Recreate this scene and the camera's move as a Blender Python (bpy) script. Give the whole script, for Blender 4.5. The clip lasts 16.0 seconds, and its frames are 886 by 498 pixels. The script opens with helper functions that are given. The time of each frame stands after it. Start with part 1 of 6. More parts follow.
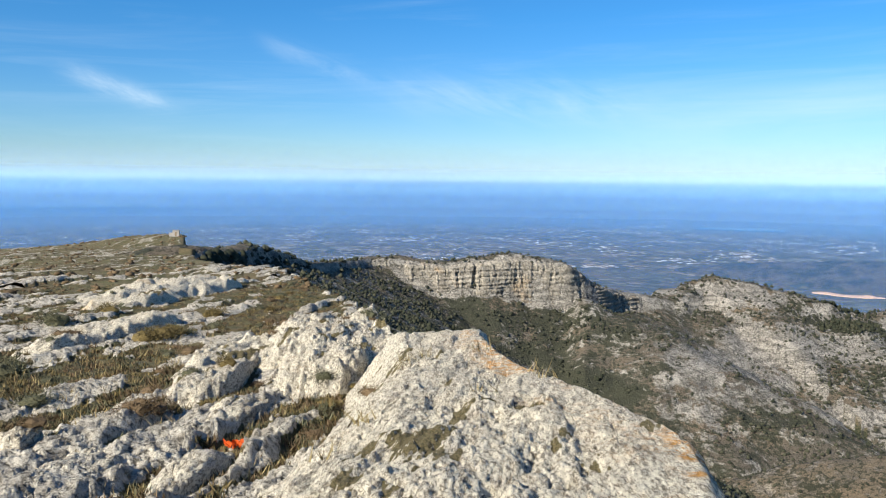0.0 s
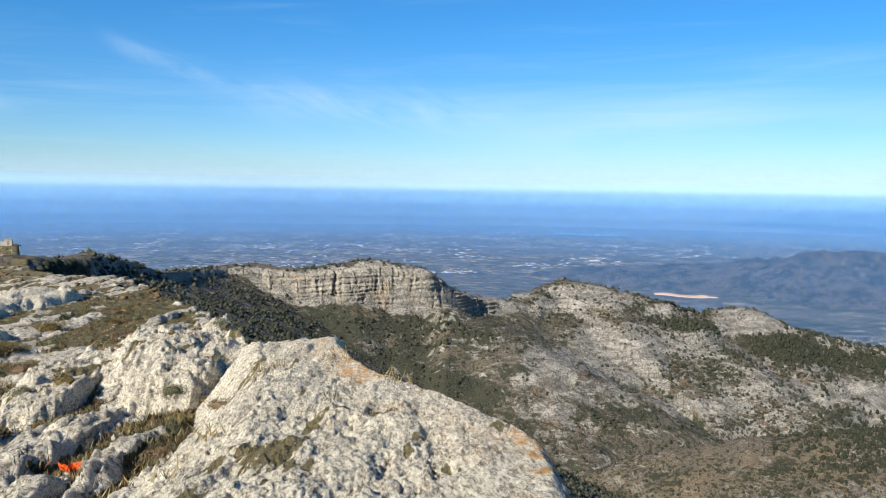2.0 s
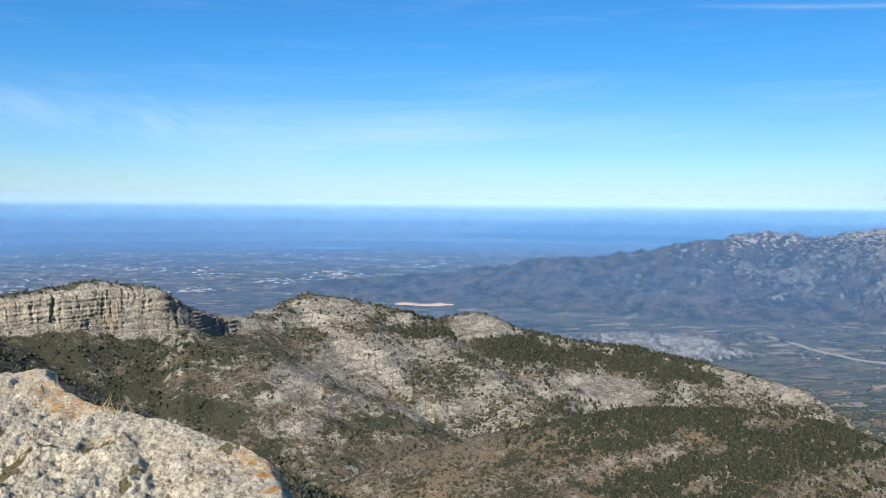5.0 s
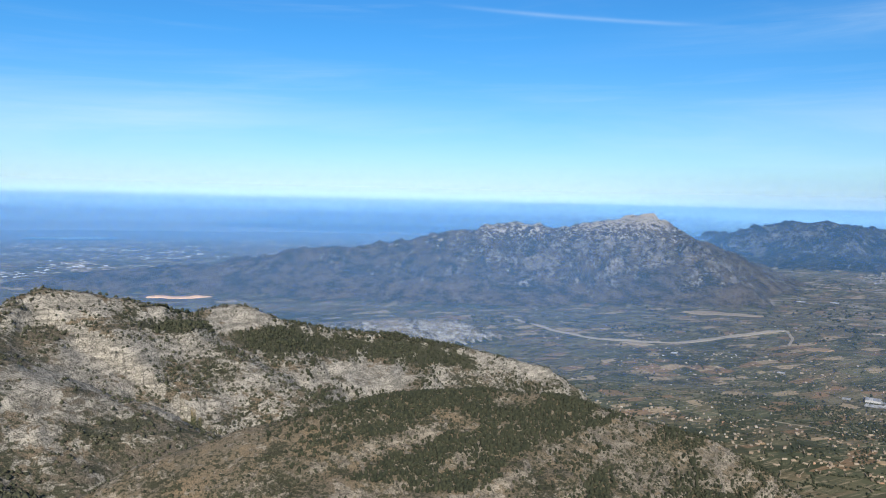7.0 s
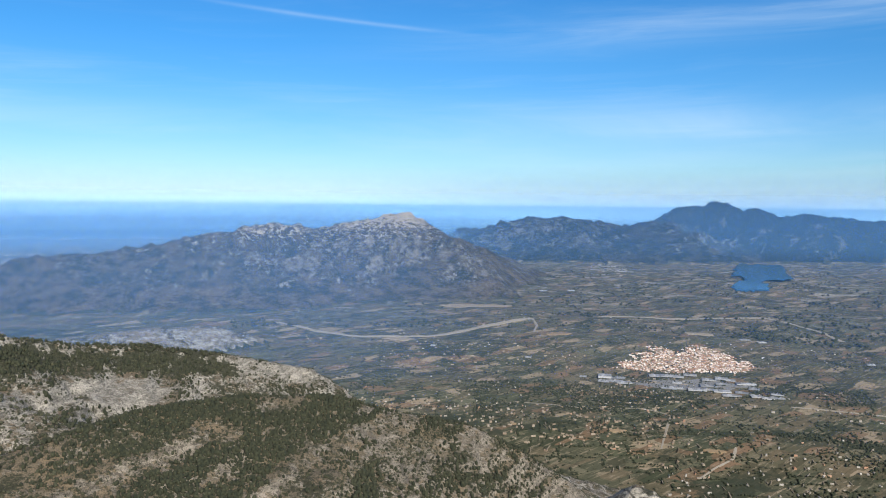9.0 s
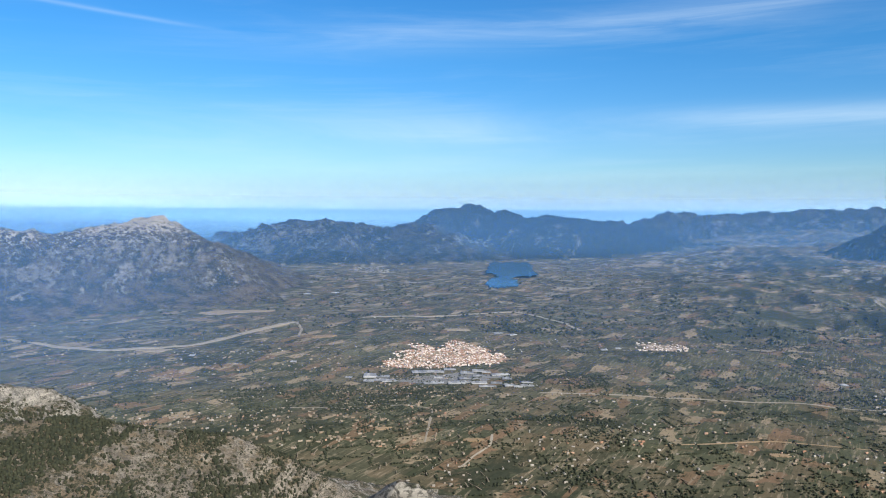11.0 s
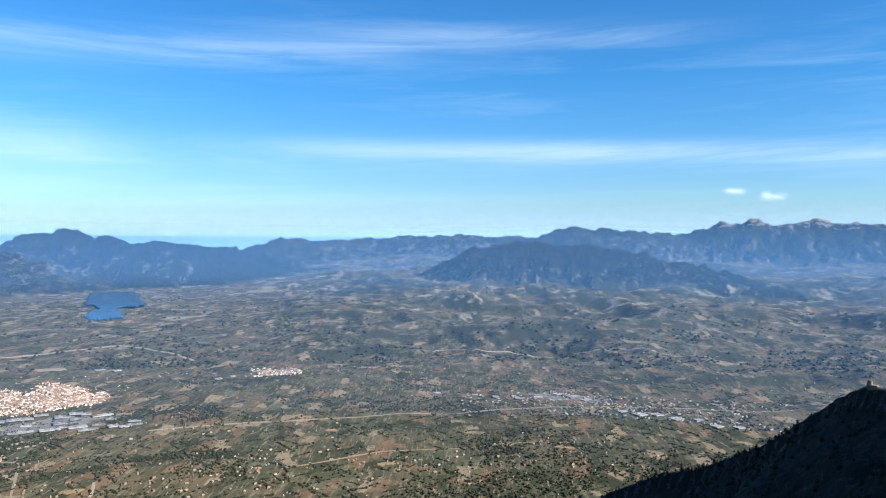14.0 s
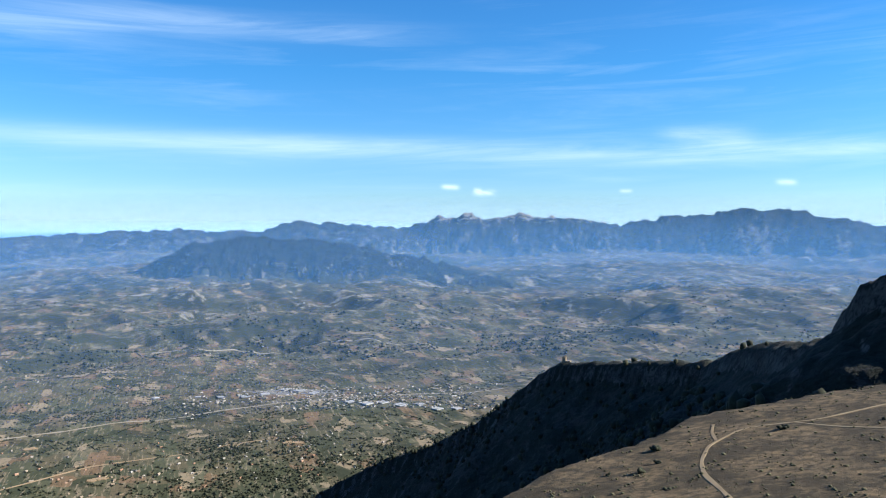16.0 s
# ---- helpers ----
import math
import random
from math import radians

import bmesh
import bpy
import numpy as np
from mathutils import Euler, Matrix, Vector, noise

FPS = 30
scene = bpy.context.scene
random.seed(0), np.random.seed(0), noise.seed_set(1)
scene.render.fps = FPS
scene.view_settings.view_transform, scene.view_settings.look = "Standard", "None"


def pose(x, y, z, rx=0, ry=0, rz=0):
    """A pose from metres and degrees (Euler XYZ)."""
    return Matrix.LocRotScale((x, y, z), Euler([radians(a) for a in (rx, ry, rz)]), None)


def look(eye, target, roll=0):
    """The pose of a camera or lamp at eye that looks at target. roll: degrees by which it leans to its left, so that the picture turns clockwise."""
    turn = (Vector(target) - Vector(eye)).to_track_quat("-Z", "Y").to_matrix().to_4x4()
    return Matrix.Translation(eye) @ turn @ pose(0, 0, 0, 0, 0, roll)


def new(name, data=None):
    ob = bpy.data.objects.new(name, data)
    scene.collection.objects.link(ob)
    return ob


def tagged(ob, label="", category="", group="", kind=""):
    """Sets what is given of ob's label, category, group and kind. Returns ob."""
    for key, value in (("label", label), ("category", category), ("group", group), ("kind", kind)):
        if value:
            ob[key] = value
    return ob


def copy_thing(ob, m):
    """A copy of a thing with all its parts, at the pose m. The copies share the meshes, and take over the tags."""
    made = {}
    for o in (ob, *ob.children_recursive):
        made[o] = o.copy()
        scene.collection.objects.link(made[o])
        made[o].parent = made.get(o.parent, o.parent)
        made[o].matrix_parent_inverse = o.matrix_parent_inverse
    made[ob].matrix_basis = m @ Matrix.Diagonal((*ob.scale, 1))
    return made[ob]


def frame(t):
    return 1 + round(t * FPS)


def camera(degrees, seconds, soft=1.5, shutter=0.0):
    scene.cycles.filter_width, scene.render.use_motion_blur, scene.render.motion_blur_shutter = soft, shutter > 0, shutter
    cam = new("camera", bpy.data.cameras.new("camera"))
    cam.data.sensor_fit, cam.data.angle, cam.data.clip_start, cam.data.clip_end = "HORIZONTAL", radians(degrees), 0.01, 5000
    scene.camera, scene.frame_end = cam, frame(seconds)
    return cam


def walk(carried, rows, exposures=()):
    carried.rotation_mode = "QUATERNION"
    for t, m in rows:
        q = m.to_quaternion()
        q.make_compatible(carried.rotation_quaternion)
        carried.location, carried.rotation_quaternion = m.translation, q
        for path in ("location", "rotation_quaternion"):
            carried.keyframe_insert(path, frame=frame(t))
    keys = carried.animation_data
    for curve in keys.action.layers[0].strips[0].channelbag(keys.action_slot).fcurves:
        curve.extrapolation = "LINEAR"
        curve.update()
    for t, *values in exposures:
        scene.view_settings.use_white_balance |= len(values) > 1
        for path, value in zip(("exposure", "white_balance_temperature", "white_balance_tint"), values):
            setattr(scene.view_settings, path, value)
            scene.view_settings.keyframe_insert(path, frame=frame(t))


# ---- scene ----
# The camera: held out at arm's length by someone who turns on a mountain top.
cam = camera(58.96, 16.0, soft=1.1)
EYE, ARM = 1.65, 0.5
TURNS = [  # seconds, yaw, pitch, roll
    (0, 0.00, -5.01, -0.57),
    (0.5, -3.14, -5.16, -0.48),
    (1, -4.93, -5.03, -0.60),
    (1.5, -7.10, -4.73, -0.94),
    (2, -10.18, -4.40, -0.86),
    (2.5, -13.33, -4.25, -0.91),
    (3, -15.81, -3.91, -1.01),
    (5.3, -31.83, -3.08, -0.93),
    (5.5, -33.91, -3.05, -1.30),
    (6, -38.28, -3.56, -1.27),
    (6.5, -41.51, -3.52, -0.99),
    (7, -46.17, -3.65, -1.32),
    (7.5, -51.18, -3.84, -0.82),
    (8, -55.60, -3.45, -0.44),
    (8.5, -59.81, -3.56, -0.59),
    (9, -63.62, -3.35, -0.59),
    (9.2, -65.74, -3.63, -0.72),
    (11.3, -83.67, -2.87, -0.78),
    (11.5, -85.71, -2.81, -1.12),
    (12, -89.85, -2.46, -0.91),
    (12.5, -94.50, -2.17, -0.49),
    (13, -99.59, -1.66, -0.58),
    (13.5, -103.90, -1.29, -0.76),
    (14, -108.53, -0.87, -0.61),
    (14.5, -114.12, -1.03, -0.07),
    (15, -118.28, -0.86, -0.10),
    (15.5, -123.35, -0.91, -0.20),
    (16, -128.38, -1.16, -0.22),
]
walk(cam, [(t, pose(-ARM * math.sin(radians(a)), ARM * math.cos(radians(a)), EYE, 90 + p, r, a)) for t, a, p, r in TURNS],
     [(0.0, 1.0), (5.5, 0.89), (9.0, 0.90), (12.5, 1.14), (16.0, 1.43)])

# ---- light ----
SUN_YAW, SUN_EL = 138.0, 30.0
world = bpy.data.worlds.new("sky")
scene.world = world
world.use_nodes = True


def node(tree, kind, **values):
    """A node with its settings and its inputs; an input given as a socket is linked."""
    n = tree.nodes.new(kind)
    for key, value in values.items():
        if key.startswith("in_"):
            k = key[3:]
            socket = n.inputs[int(k)] if k.isdigit() else n.inputs[k.replace("_", " ")]
            if isinstance(value, bpy.types.NodeSocket):
                tree.links.new(value, socket)
            else:
                socket.default_value = value
        else:
            setattr(n, key, value)
    return n


def math_node(tree, op, a, b=None, clamp=False):
    n = node(tree, "ShaderNodeMath", operation=op, use_clamp=clamp, in_0=a)
    if b is not None:
        if isinstance(b, bpy.types.NodeSocket):
            tree.links.new(b, n.inputs[1])
        else:
            n.inputs[1].default_value = b
    return n.outputs[0]


def ramp(tree, fac, stops, mode="LINEAR"):
    n = node(tree, "ShaderNodeValToRGB", in_0=fac)
    n.color_ramp.interpolation = mode
    els = n.color_ramp.elements
    while len(els) < len(stops):
        els.new(0.5)
    for e, (p, c) in zip(els, stops):
        e.position = p
        e.color = (*c, 1) if isinstance(c, tuple) else (c, c, c, 1)
    return n.outputs[0]


def mix(tree, fac, a, b, blend="MIX"):
    n = node(tree, "ShaderNodeMix", data_type="RGBA", blend_type=blend)
    for socket, value in ((n.inputs[0], fac), (n.inputs[6], a), (n.inputs[7], b)):
        if isinstance(value, bpy.types.NodeSocket):
            tree.links.new(value, socket)
        else:
            socket.default_value = (*value, 1) if isinstance(value, tuple) else value
    return n.outputs[2]


def noise_tex(tree, vec, scale, detail=4.0, rough=0.55, warp=0.0):
    return node(tree, "ShaderNodeTexNoise", in_Vector=vec, in_Scale=scale, in_Detail=detail, in_Roughness=rough, in_Distortion=warp).outputs[0]


def build_sky():
    t = world.node_tree
    t.nodes.clear()
    sky = node(t, "ShaderNodeTexSky", sky_type="NISHITA", sun_disc=False, sun_elevation=radians(SUN_EL), sun_rotation=radians(-SUN_YAW),
               altitude=800.0, air_density=1.1, dust_density=0.2, ozone_density=3.0)
    way = node(t, "ShaderNodeTexCoord").outputs["Generated"]
    x, y, z = node(t, "ShaderNodeSeparateXYZ", in_0=way).outputs
    # the clear winter air is bluer than the model's
    clear = mix(t, 1.0, sky.outputs[0], ramp(t, z, [(0.0, (0.74, 0.90, 1.14)), (0.05, (0.54, 0.81, 1.12)), (0.11, (0.38, 0.76, 1.13)), (0.2, (0.26, 0.75, 1.15)), (0.6, (0.22, 0.65, 1.1))]), "MULTIPLY")
    # cirrus: long streaks, drawn out along the horizon, thick only in some parts of the sky
    az = math_node(t, "MULTIPLY", math_node(t, "ARCTAN2", math_node(t, "MULTIPLY", x, -1.0), y), 57.2958)  # yaw, degrees
    el = math_node(t, "MULTIPLY", math_node(t, "ARCSINE", z), 57.2958)

    def streaks(along, across, tilt, seed):
        v = math_node(t, "ADD", el, math_node(t, "MULTIPLY", az, tilt))
        return noise_tex(t, node(t, "ShaderNodeCombineXYZ", in_0=math_node(t, "MULTIPLY", az, along), in_1=math_node(t, "MULTIPLY", v, across), in_2=seed).outputs[0], 1.0, 7.0, 0.62, 0.6)

    fine, broad = streaks(0.055, 0.75, 0.03, 1.0), streaks(0.03, 0.22, 0.0, 5.0)
    wisp = streaks(0.16, 0.6, -0.35, 9.0)
    total = math_node(t, "MULTIPLY", ramp(t, fine, [(0.46, 0.0), (0.8, 0.15)]), ramp(t, broad, [(0.42, 0.0), (0.62, 1.0)]))
    # yaw, height angle, rise per degree of yaw, half width and half height in degrees, strength, texture
    for yaw_s, el_s, rise, wide, high, strength, tex in [(-132, 5.9, 0.012, 34, 0.75, 0.42, fine), (-92, 5.8, 0.0, 30, 1.1, 0.22, broad), (-88, 12.6, -0.055, 27, 1.1, 0.20, fine), (-112, 14.3, 0.0, 16, 0.7, 0.12, fine), (-48, 4.6, 0.0, 34, 2.2, 0.22, broad),
                                                         (-56.5, 12.75, 0.085, 8.5, 0.14, 0.35, broad), (-5, 5.8, 0.05, 9, 1.5, 0.26, wisp), (22.3, 5.9, 0.30, 3.2, 0.6, 0.5, wisp), (9.0, 8.2, 0.33, 3.4, 0.6, 0.28, wisp), (-22, 4.8, 0.0, 12, 1.6, 0.22, broad), (-147, 6.7, 0.1, 3.0, 0.6, 0.3, fine),
                                                         (-128.9, 3.35, 0.04, 0.62, 0.17, 0.75, wisp), (-131.4, 2.95, -0.02, 0.75, 0.2, 0.9, wisp), (-130.9, 3.15, 0.0, 0.3, 0.16, 0.6, wisp), (-141.5, 3.05, 0.0, 0.42, 0.13, 0.5, wisp), (-152.0, 3.5, 0.05, 0.62, 0.18, 0.6, wisp)]:
        dx = math_node(t, "SUBTRACT", az, yaw_s)
        dy = math_node(t, "DIVIDE", math_node(t, "SUBTRACT", math_node(t, "SUBTRACT", el, el_s), math_node(t, "MULTIPLY", dx, rise)), high)
        dx = math_node(t, "DIVIDE", dx, wide)
        d2 = math_node(t, "ADD", math_node(t, "POWER", math_node(t, "ABSOLUTE", dx), 4.0), math_node(t, "MULTIPLY", dy, dy))
        body = math_node(t, "EXPONENT", math_node(t, "MULTIPLY", d2, -1.0))
        total = math_node(t, "ADD", total, math_node(t, "MULTIPLY", math_node(t, "MULTIPLY", body, strength), ramp(t, tex, [(0.30, 0.05), (0.66, 1.0)])))
    above = ramp(t, z, [(0.0, 0.0), (0.03, 1.0)])
    amount = math_node(t, "MULTIPLY", total, above, True)
    colour = mix(t, amount, clear, (7.4, 8.8, 9.8))
    bg = node(t, "ShaderNodeBackground", in_0=colour, in_1=0.06)
    out = node(t, "ShaderNodeOutputWorld")
    t.links.new(bg.outputs[0], out.inputs[0])


build_sky()
sun_data = bpy.data.lights.new("sun", "SUN")
sun_data.energy, sun_data.angle, sun_data.color = 5.0, radians(0.53), (1.0, 0.95, 0.87)
sun = new("sun", sun_data)
a_sun, e_sun = radians(SUN_YAW), radians(SUN_EL)
sun.matrix_world = look((-50 * math.sin(a_sun) * math.cos(e_sun), 50 * math.cos(a_sun) * math.cos(e_sun), 50 * math.sin(e_sun)), (0, 0, 0))

# ---- numbers for the land ----
FLOOR = -600.0  # valley floor below the eye
NEAR_TRUE, FAR_TRUE, PINCH = 1100.0, 13000.0, 0.605  # beyond NEAR_TRUE distances shrink, so that the land up to the sea stays within reach
RIM = NEAR_TRUE * (FAR_TRUE / NEAR_TRUE) ** PINCH


def shrink(r):
    """The distance at which land that lies r metres away is built."""
    r = np.asarray(r, float)
    mid = NEAR_TRUE * (np.clip(r, NEAR_TRUE, FAR_TRUE) / NEAR_TRUE) ** PINCH
    return np.where(r < NEAR_TRUE, r, mid + 80.0 * (1 - np.exp(-np.maximum(r - FAR_TRUE, 0) / 20000.0)))


def placed(x, y, z):
    """World places of true places (z from the eye's height)."""
    r = np.sqrt(x * x + y * y) + 1e-9
    k = shrink(r) / r
    return np.stack([x * k, y * k, z * k + EYE], -1)


def polar(yaw, r):
    a = np.radians(yaw)
    return -r * np.sin(a), r * np.cos(a)


def lattice(ix, iy, seed):
    h = (ix * 374761393 + iy * 668265263 + seed * 974634777) & 0xFFFFFFFF
    h = ((h ^ (h >> 13)) * 1274126177) & 0xFFFFFFFF
    return ((h ^ (h >> 16)) & 0xFFFF) / 65535.0


def value_noise(x, y, seed=0):
    xf, yf = np.floor(x), np.floor(y)
    ix, iy = xf.astype(np.int64), yf.astype(np.int64)
    u, v = x - xf, y - yf
    u, v = u * u * u * (u * (6 * u - 15) + 10), v * v * v * (v * (6 * v - 15) + 10)
    a, b = lattice(ix, iy, seed), lattice(ix + 1, iy, seed)
    c, d = lattice(ix, iy + 1, seed), lattice(ix + 1, iy + 1, seed)
    return (a * (1 - u) + b * u) * (1 - v) + (c * (1 - u) + d * u) * v


def fbm(x, y, octaves=5, seed=0, gain=0.5):
    total, amp, norm = 0.0, 1.0, 0.0
    for o in range(octaves):
        total = total + amp * (value_noise(x, y, seed + o) - 0.5)
        norm += amp
        amp *= gain
        x, y = x * 2.03 + 17.1, y * 2.03 - 9.3
    return total / norm * 2  # about -1 to 1


def ridged(x, y, octaves=4, seed=0):
    total, amp, norm = 0.0, 1.0, 0.0
    for o in range(octaves):
        total = total + amp * (1 - np.abs(2 * value_noise(x, y, seed + o) - 1))
        norm += amp
        amp *= 0.5
        x, y = x * 2.1 + 5.7, y * 2.1 + 3.1
    return total / norm


def smooth(a, b, x):
    u = np.clip((x - a) / (b - a), 0, 1)
    return u * u * (3 - 2 * u)


# name, label, crest as (yaw, height angle, distance), slope near side, far side, roughness of the flanks, cliff (height, width)
HILLS = [
    ("back_ridge", "stony ridge with a dark overhang behind the summit", [(18.4, -4.6, 104), (17.2, -4.85, 124), (16, -5.05, 150), (14.9, -4.95, 190), (14.3, -4.63, 250), (12, -5.2, 300), (9.8, -6.0, 370), (7.5, -5.9, 450), (5.4, -5.7, 500)], 0.52, 0.3, 0.10, (3, 3)),
    ("mesa", "flat-topped limestone mesa with a pale banded cliff", [(5.3, -5.62, 500), (3.4, -5.49, 505), (0.1, -5.88, 505), (-2.8, -5.55, 510), (-5.1, -5.19, 520), (-8.5, -5.73, 530), (-10.6, -7.22, 560), (-12.6, -7.75, 600), (-16.3, -8.1, 650)], 0.42, 0.3, 0.10, (24, 9)),
    ("slab_hill", "rounded limestone hill of bare grey slabs", [(-16.3, -8.0, 650), (-17.5, -6.94, 690), (-19.1, -6.46, 700), (-21.7, -6.72, 700), (-25.6, -7.6, 720), (-28.3, -8.35, 760), (-31.0, -7.75, 800), (-32.2, -7.85, 800), (-34.8, -8.96, 820), (-38.9, -9.65, 850), (-43, -9.9, 900), (-49, -10.9, 950), (-54.2, -12.0, 1000), (-56.2, -13.2, 1020), (-58, -15.5, 1060)], 0.40, 0.5, 0.11, (5, 12)),
    ("front_hill", "rounded hill with pine scrub and pale bare strips", [(-20, -20.5, 320), (-25, -18.4, 325), (-32, -16.5, 335), (-37.2, -15.6, 350), (-43, -14.2, 380), (-49.7, -13.72, 410), (-55.5, -13.95, 430), (-60.7, -15.2, 440), (-65.8, -16.0, 450), (-69.5, -17.6, 450), (-74, -20.1, 450), (-77, -23, 450)], 0.26, 0.5, 0.10, (0, 1)),
    ("tower_spur", "steep shaded rocky spur with pines below", [(-115, -20.5, 980), (-120.8, -17.6, 910), (-124.5, -16, 860), (-127.4, -15.3, 820), (-131.2, -13.5, 770), (-135.7, -10.03, 725), (-137.3, -9.2, 700), (-139.7, -9.11, 660), (-143.2, -8.97, 600), (-147.8, -8.73, 520), (-150, -7.5, 470), (-155.8, -6.75, 310), (-156.7, -5.96, 290), (-157.6, -4, 262), (-158.4, -2.4, 255), (-161, -1, 235)], 0.75, 0.6, 0.14, (8, 10)),
    ("rock_rib", "small rocky rib below the summit", [(-73, -21.2, 63), (-75.5, -20.4, 61), (-77.7, -19.2, 60), (-79.5, -19.8, 60), (-82.5, -21.8, 63)], 0.9, 0.9, 0.3, (0, 1)),
    ("long_range", "long grey mountain range with a pale rocky summit", [(-12, -6.3, 5600), (-16.7, -5.95, 5500), (-21.3, -5.4, 5400), (-30.7, -4.71, 5300), (-36.7, -3.66, 5200), (-40.7, -3.39, 5200), (-45.2, -2.6, 5200), (-48.9, -2.1, 5300), (-51.8, -1.62, 5500), (-55.1, -1.73, 5600), (-58.2, -1.24, 5800), (-61, -0.68, 6000), (-62.5, -1.51, 6100), (-64.1, -2.25, 6200), (-67.4, -3.4, 6400), (-70, -4.6, 6600)], 0.40, 0.4, 0.24, (0, 1)),
    ("grey_knoll", "low bare grey knoll at the edge of the valley", [(-33, -9.6, 3300), (-37, -9.1, 3300), (-43, -8.75, 3300), (-47, -8.7, 3350), (-51, -9.8, 3400)], 0.55, 0.25, 0.25, (0, 1)),
    ("blue_hills", "low blue hills in front of the sea", [(-63, -2.6, 9400), (-65.5, -1.84, 9500), (-70.2, -0.88, 9500), (-72.5, -0.93, 9500), (-76.5, -1.45, 9600), (-79.3, -1.1, 9800)], 0.32, 0.4, 0.25, (0, 1)),
    ("sea_mountain", "dark blue mountain above the reservoir", [(-77.5, -1.7, 11000), (-79.3, -1.0, 11000), (-80.7, -0.15, 11200), (-82.6, 0.11, 11500), (-84.6, -0.1, 11500), (-86.7, -0.63, 11000), (-89, -0.5, 10500), (-92.7, -0.85, 10300), (-96, -1.6, 10000), (-100, -2.4, 9800)], 0.34, 0.4, 0.25, (0, 1)),
    ("far_hills", "distant blue hills along the coast", [(-93.5, -0.95, 12000), (-95.2, -0.68, 12000), (-97.2, -0.25, 12000), (-99.3, -0.43, 12000), (-104, -0.1, 12400), (-107.3, 0.05, 12400), (-109.7, 0.35, 12400), (-112.9, 0.02, 12400), (-115, 0.05, 12400)], 0.30, 0.4, 0.25, (0, 1)),
    ("far_ridge", "distant blue ridge", [(-113, -0.4, 11900), (-115, 0.15, 11900), (-117.7, 0.72, 11900), (-121.3, 0.57, 11900), (-125.4, 0.45, 12300), (-128, 0.2, 12800)], 0.32, 0.4, 0.25, (0, 1)),
    ("dark_hill", "long dark hill with pale gullies in the valley", [(-105.5, -3.0, 8200), (-108.2, -2.0, 8200), (-110.7, -0.78, 8200), (-114, -0.37, 8200), (-118.9, -0.56, 8100), (-123, -0.96, 8000), (-127, -1.95, 7800), (-131.5, -3.0, 7700)], 0.42, 0.4, 0.3, (0, 1)),
    ("twin_peaks", "distant blue mountain with two pale rocky peaks", [(-125.5, 0.2, 12700), (-127, 0.75, 12300), (-128.1, 1.34, 12300), (-128.9, 1.05, 12300), (-130, 1.45, 12300), (-131.6, 1.05, 12300), (-133.3, 1.33, 12300), (-137, 1.22, 12300), (-139.1, 1.0, 12500), (-141.5, 0.5, 12700), (-145, -0.2, 12700)], 0.45, 0.4, 0.28, (0, 1)),
    ("high_mountain", "broad distant blue mountain", [(-140, 0.3, 12800), (-143.8, 1.1, 12800), (-146, 1.3, 12800), (-149.5, 1.81, 12800), (-151, 1.55, 12800), (-152.5, 1.6, 12800), (-155.7, 1.0, 12400), (-158, 0.4, 12400), (-163, 0.9, 12400), (-172, 0.5, 12400)], 0.42, 0.4, 0.28, (0, 1)),
    ("coast_hills", "faint hills across the plain", [(-31, -1.9, 15000), (-34.2, -1.5, 15000), (-39.1, -0.75, 15000), (-46.3, -0.66, 15000), (-51.3, -0.46, 15000), (-54.3, -0.12, 15000), (-56.1, -0.49, 15000), (-57.7, -0.81, 15000), (-60, -1.3, 15000)], 0.25, 0.3, 0.25, (0, 1)),
    ("plain_hills", "faint blue hills beyond the plain", [(50, -1.9, 15000), (40, -1.9, 15000), (29, -1.85, 15000), (22, -1.95, 15000), (16, -2.2, 15000), (10, -2.45, 15000), (2, -2.62, 15000)], 0.22, 0.3, 0.3, (0, 1)),
]


BEDS = {"slab_hill": 17.0, "mesa": 9.0, "front_hill": 6.0}
CLIFF_YAW, CLIFF_FALL = [-16, -12.5, -10.5, -9, -6.5, -4.0, 0.9, 5.3], [5, 14, 15, 26, 27, 20, 13, 9]


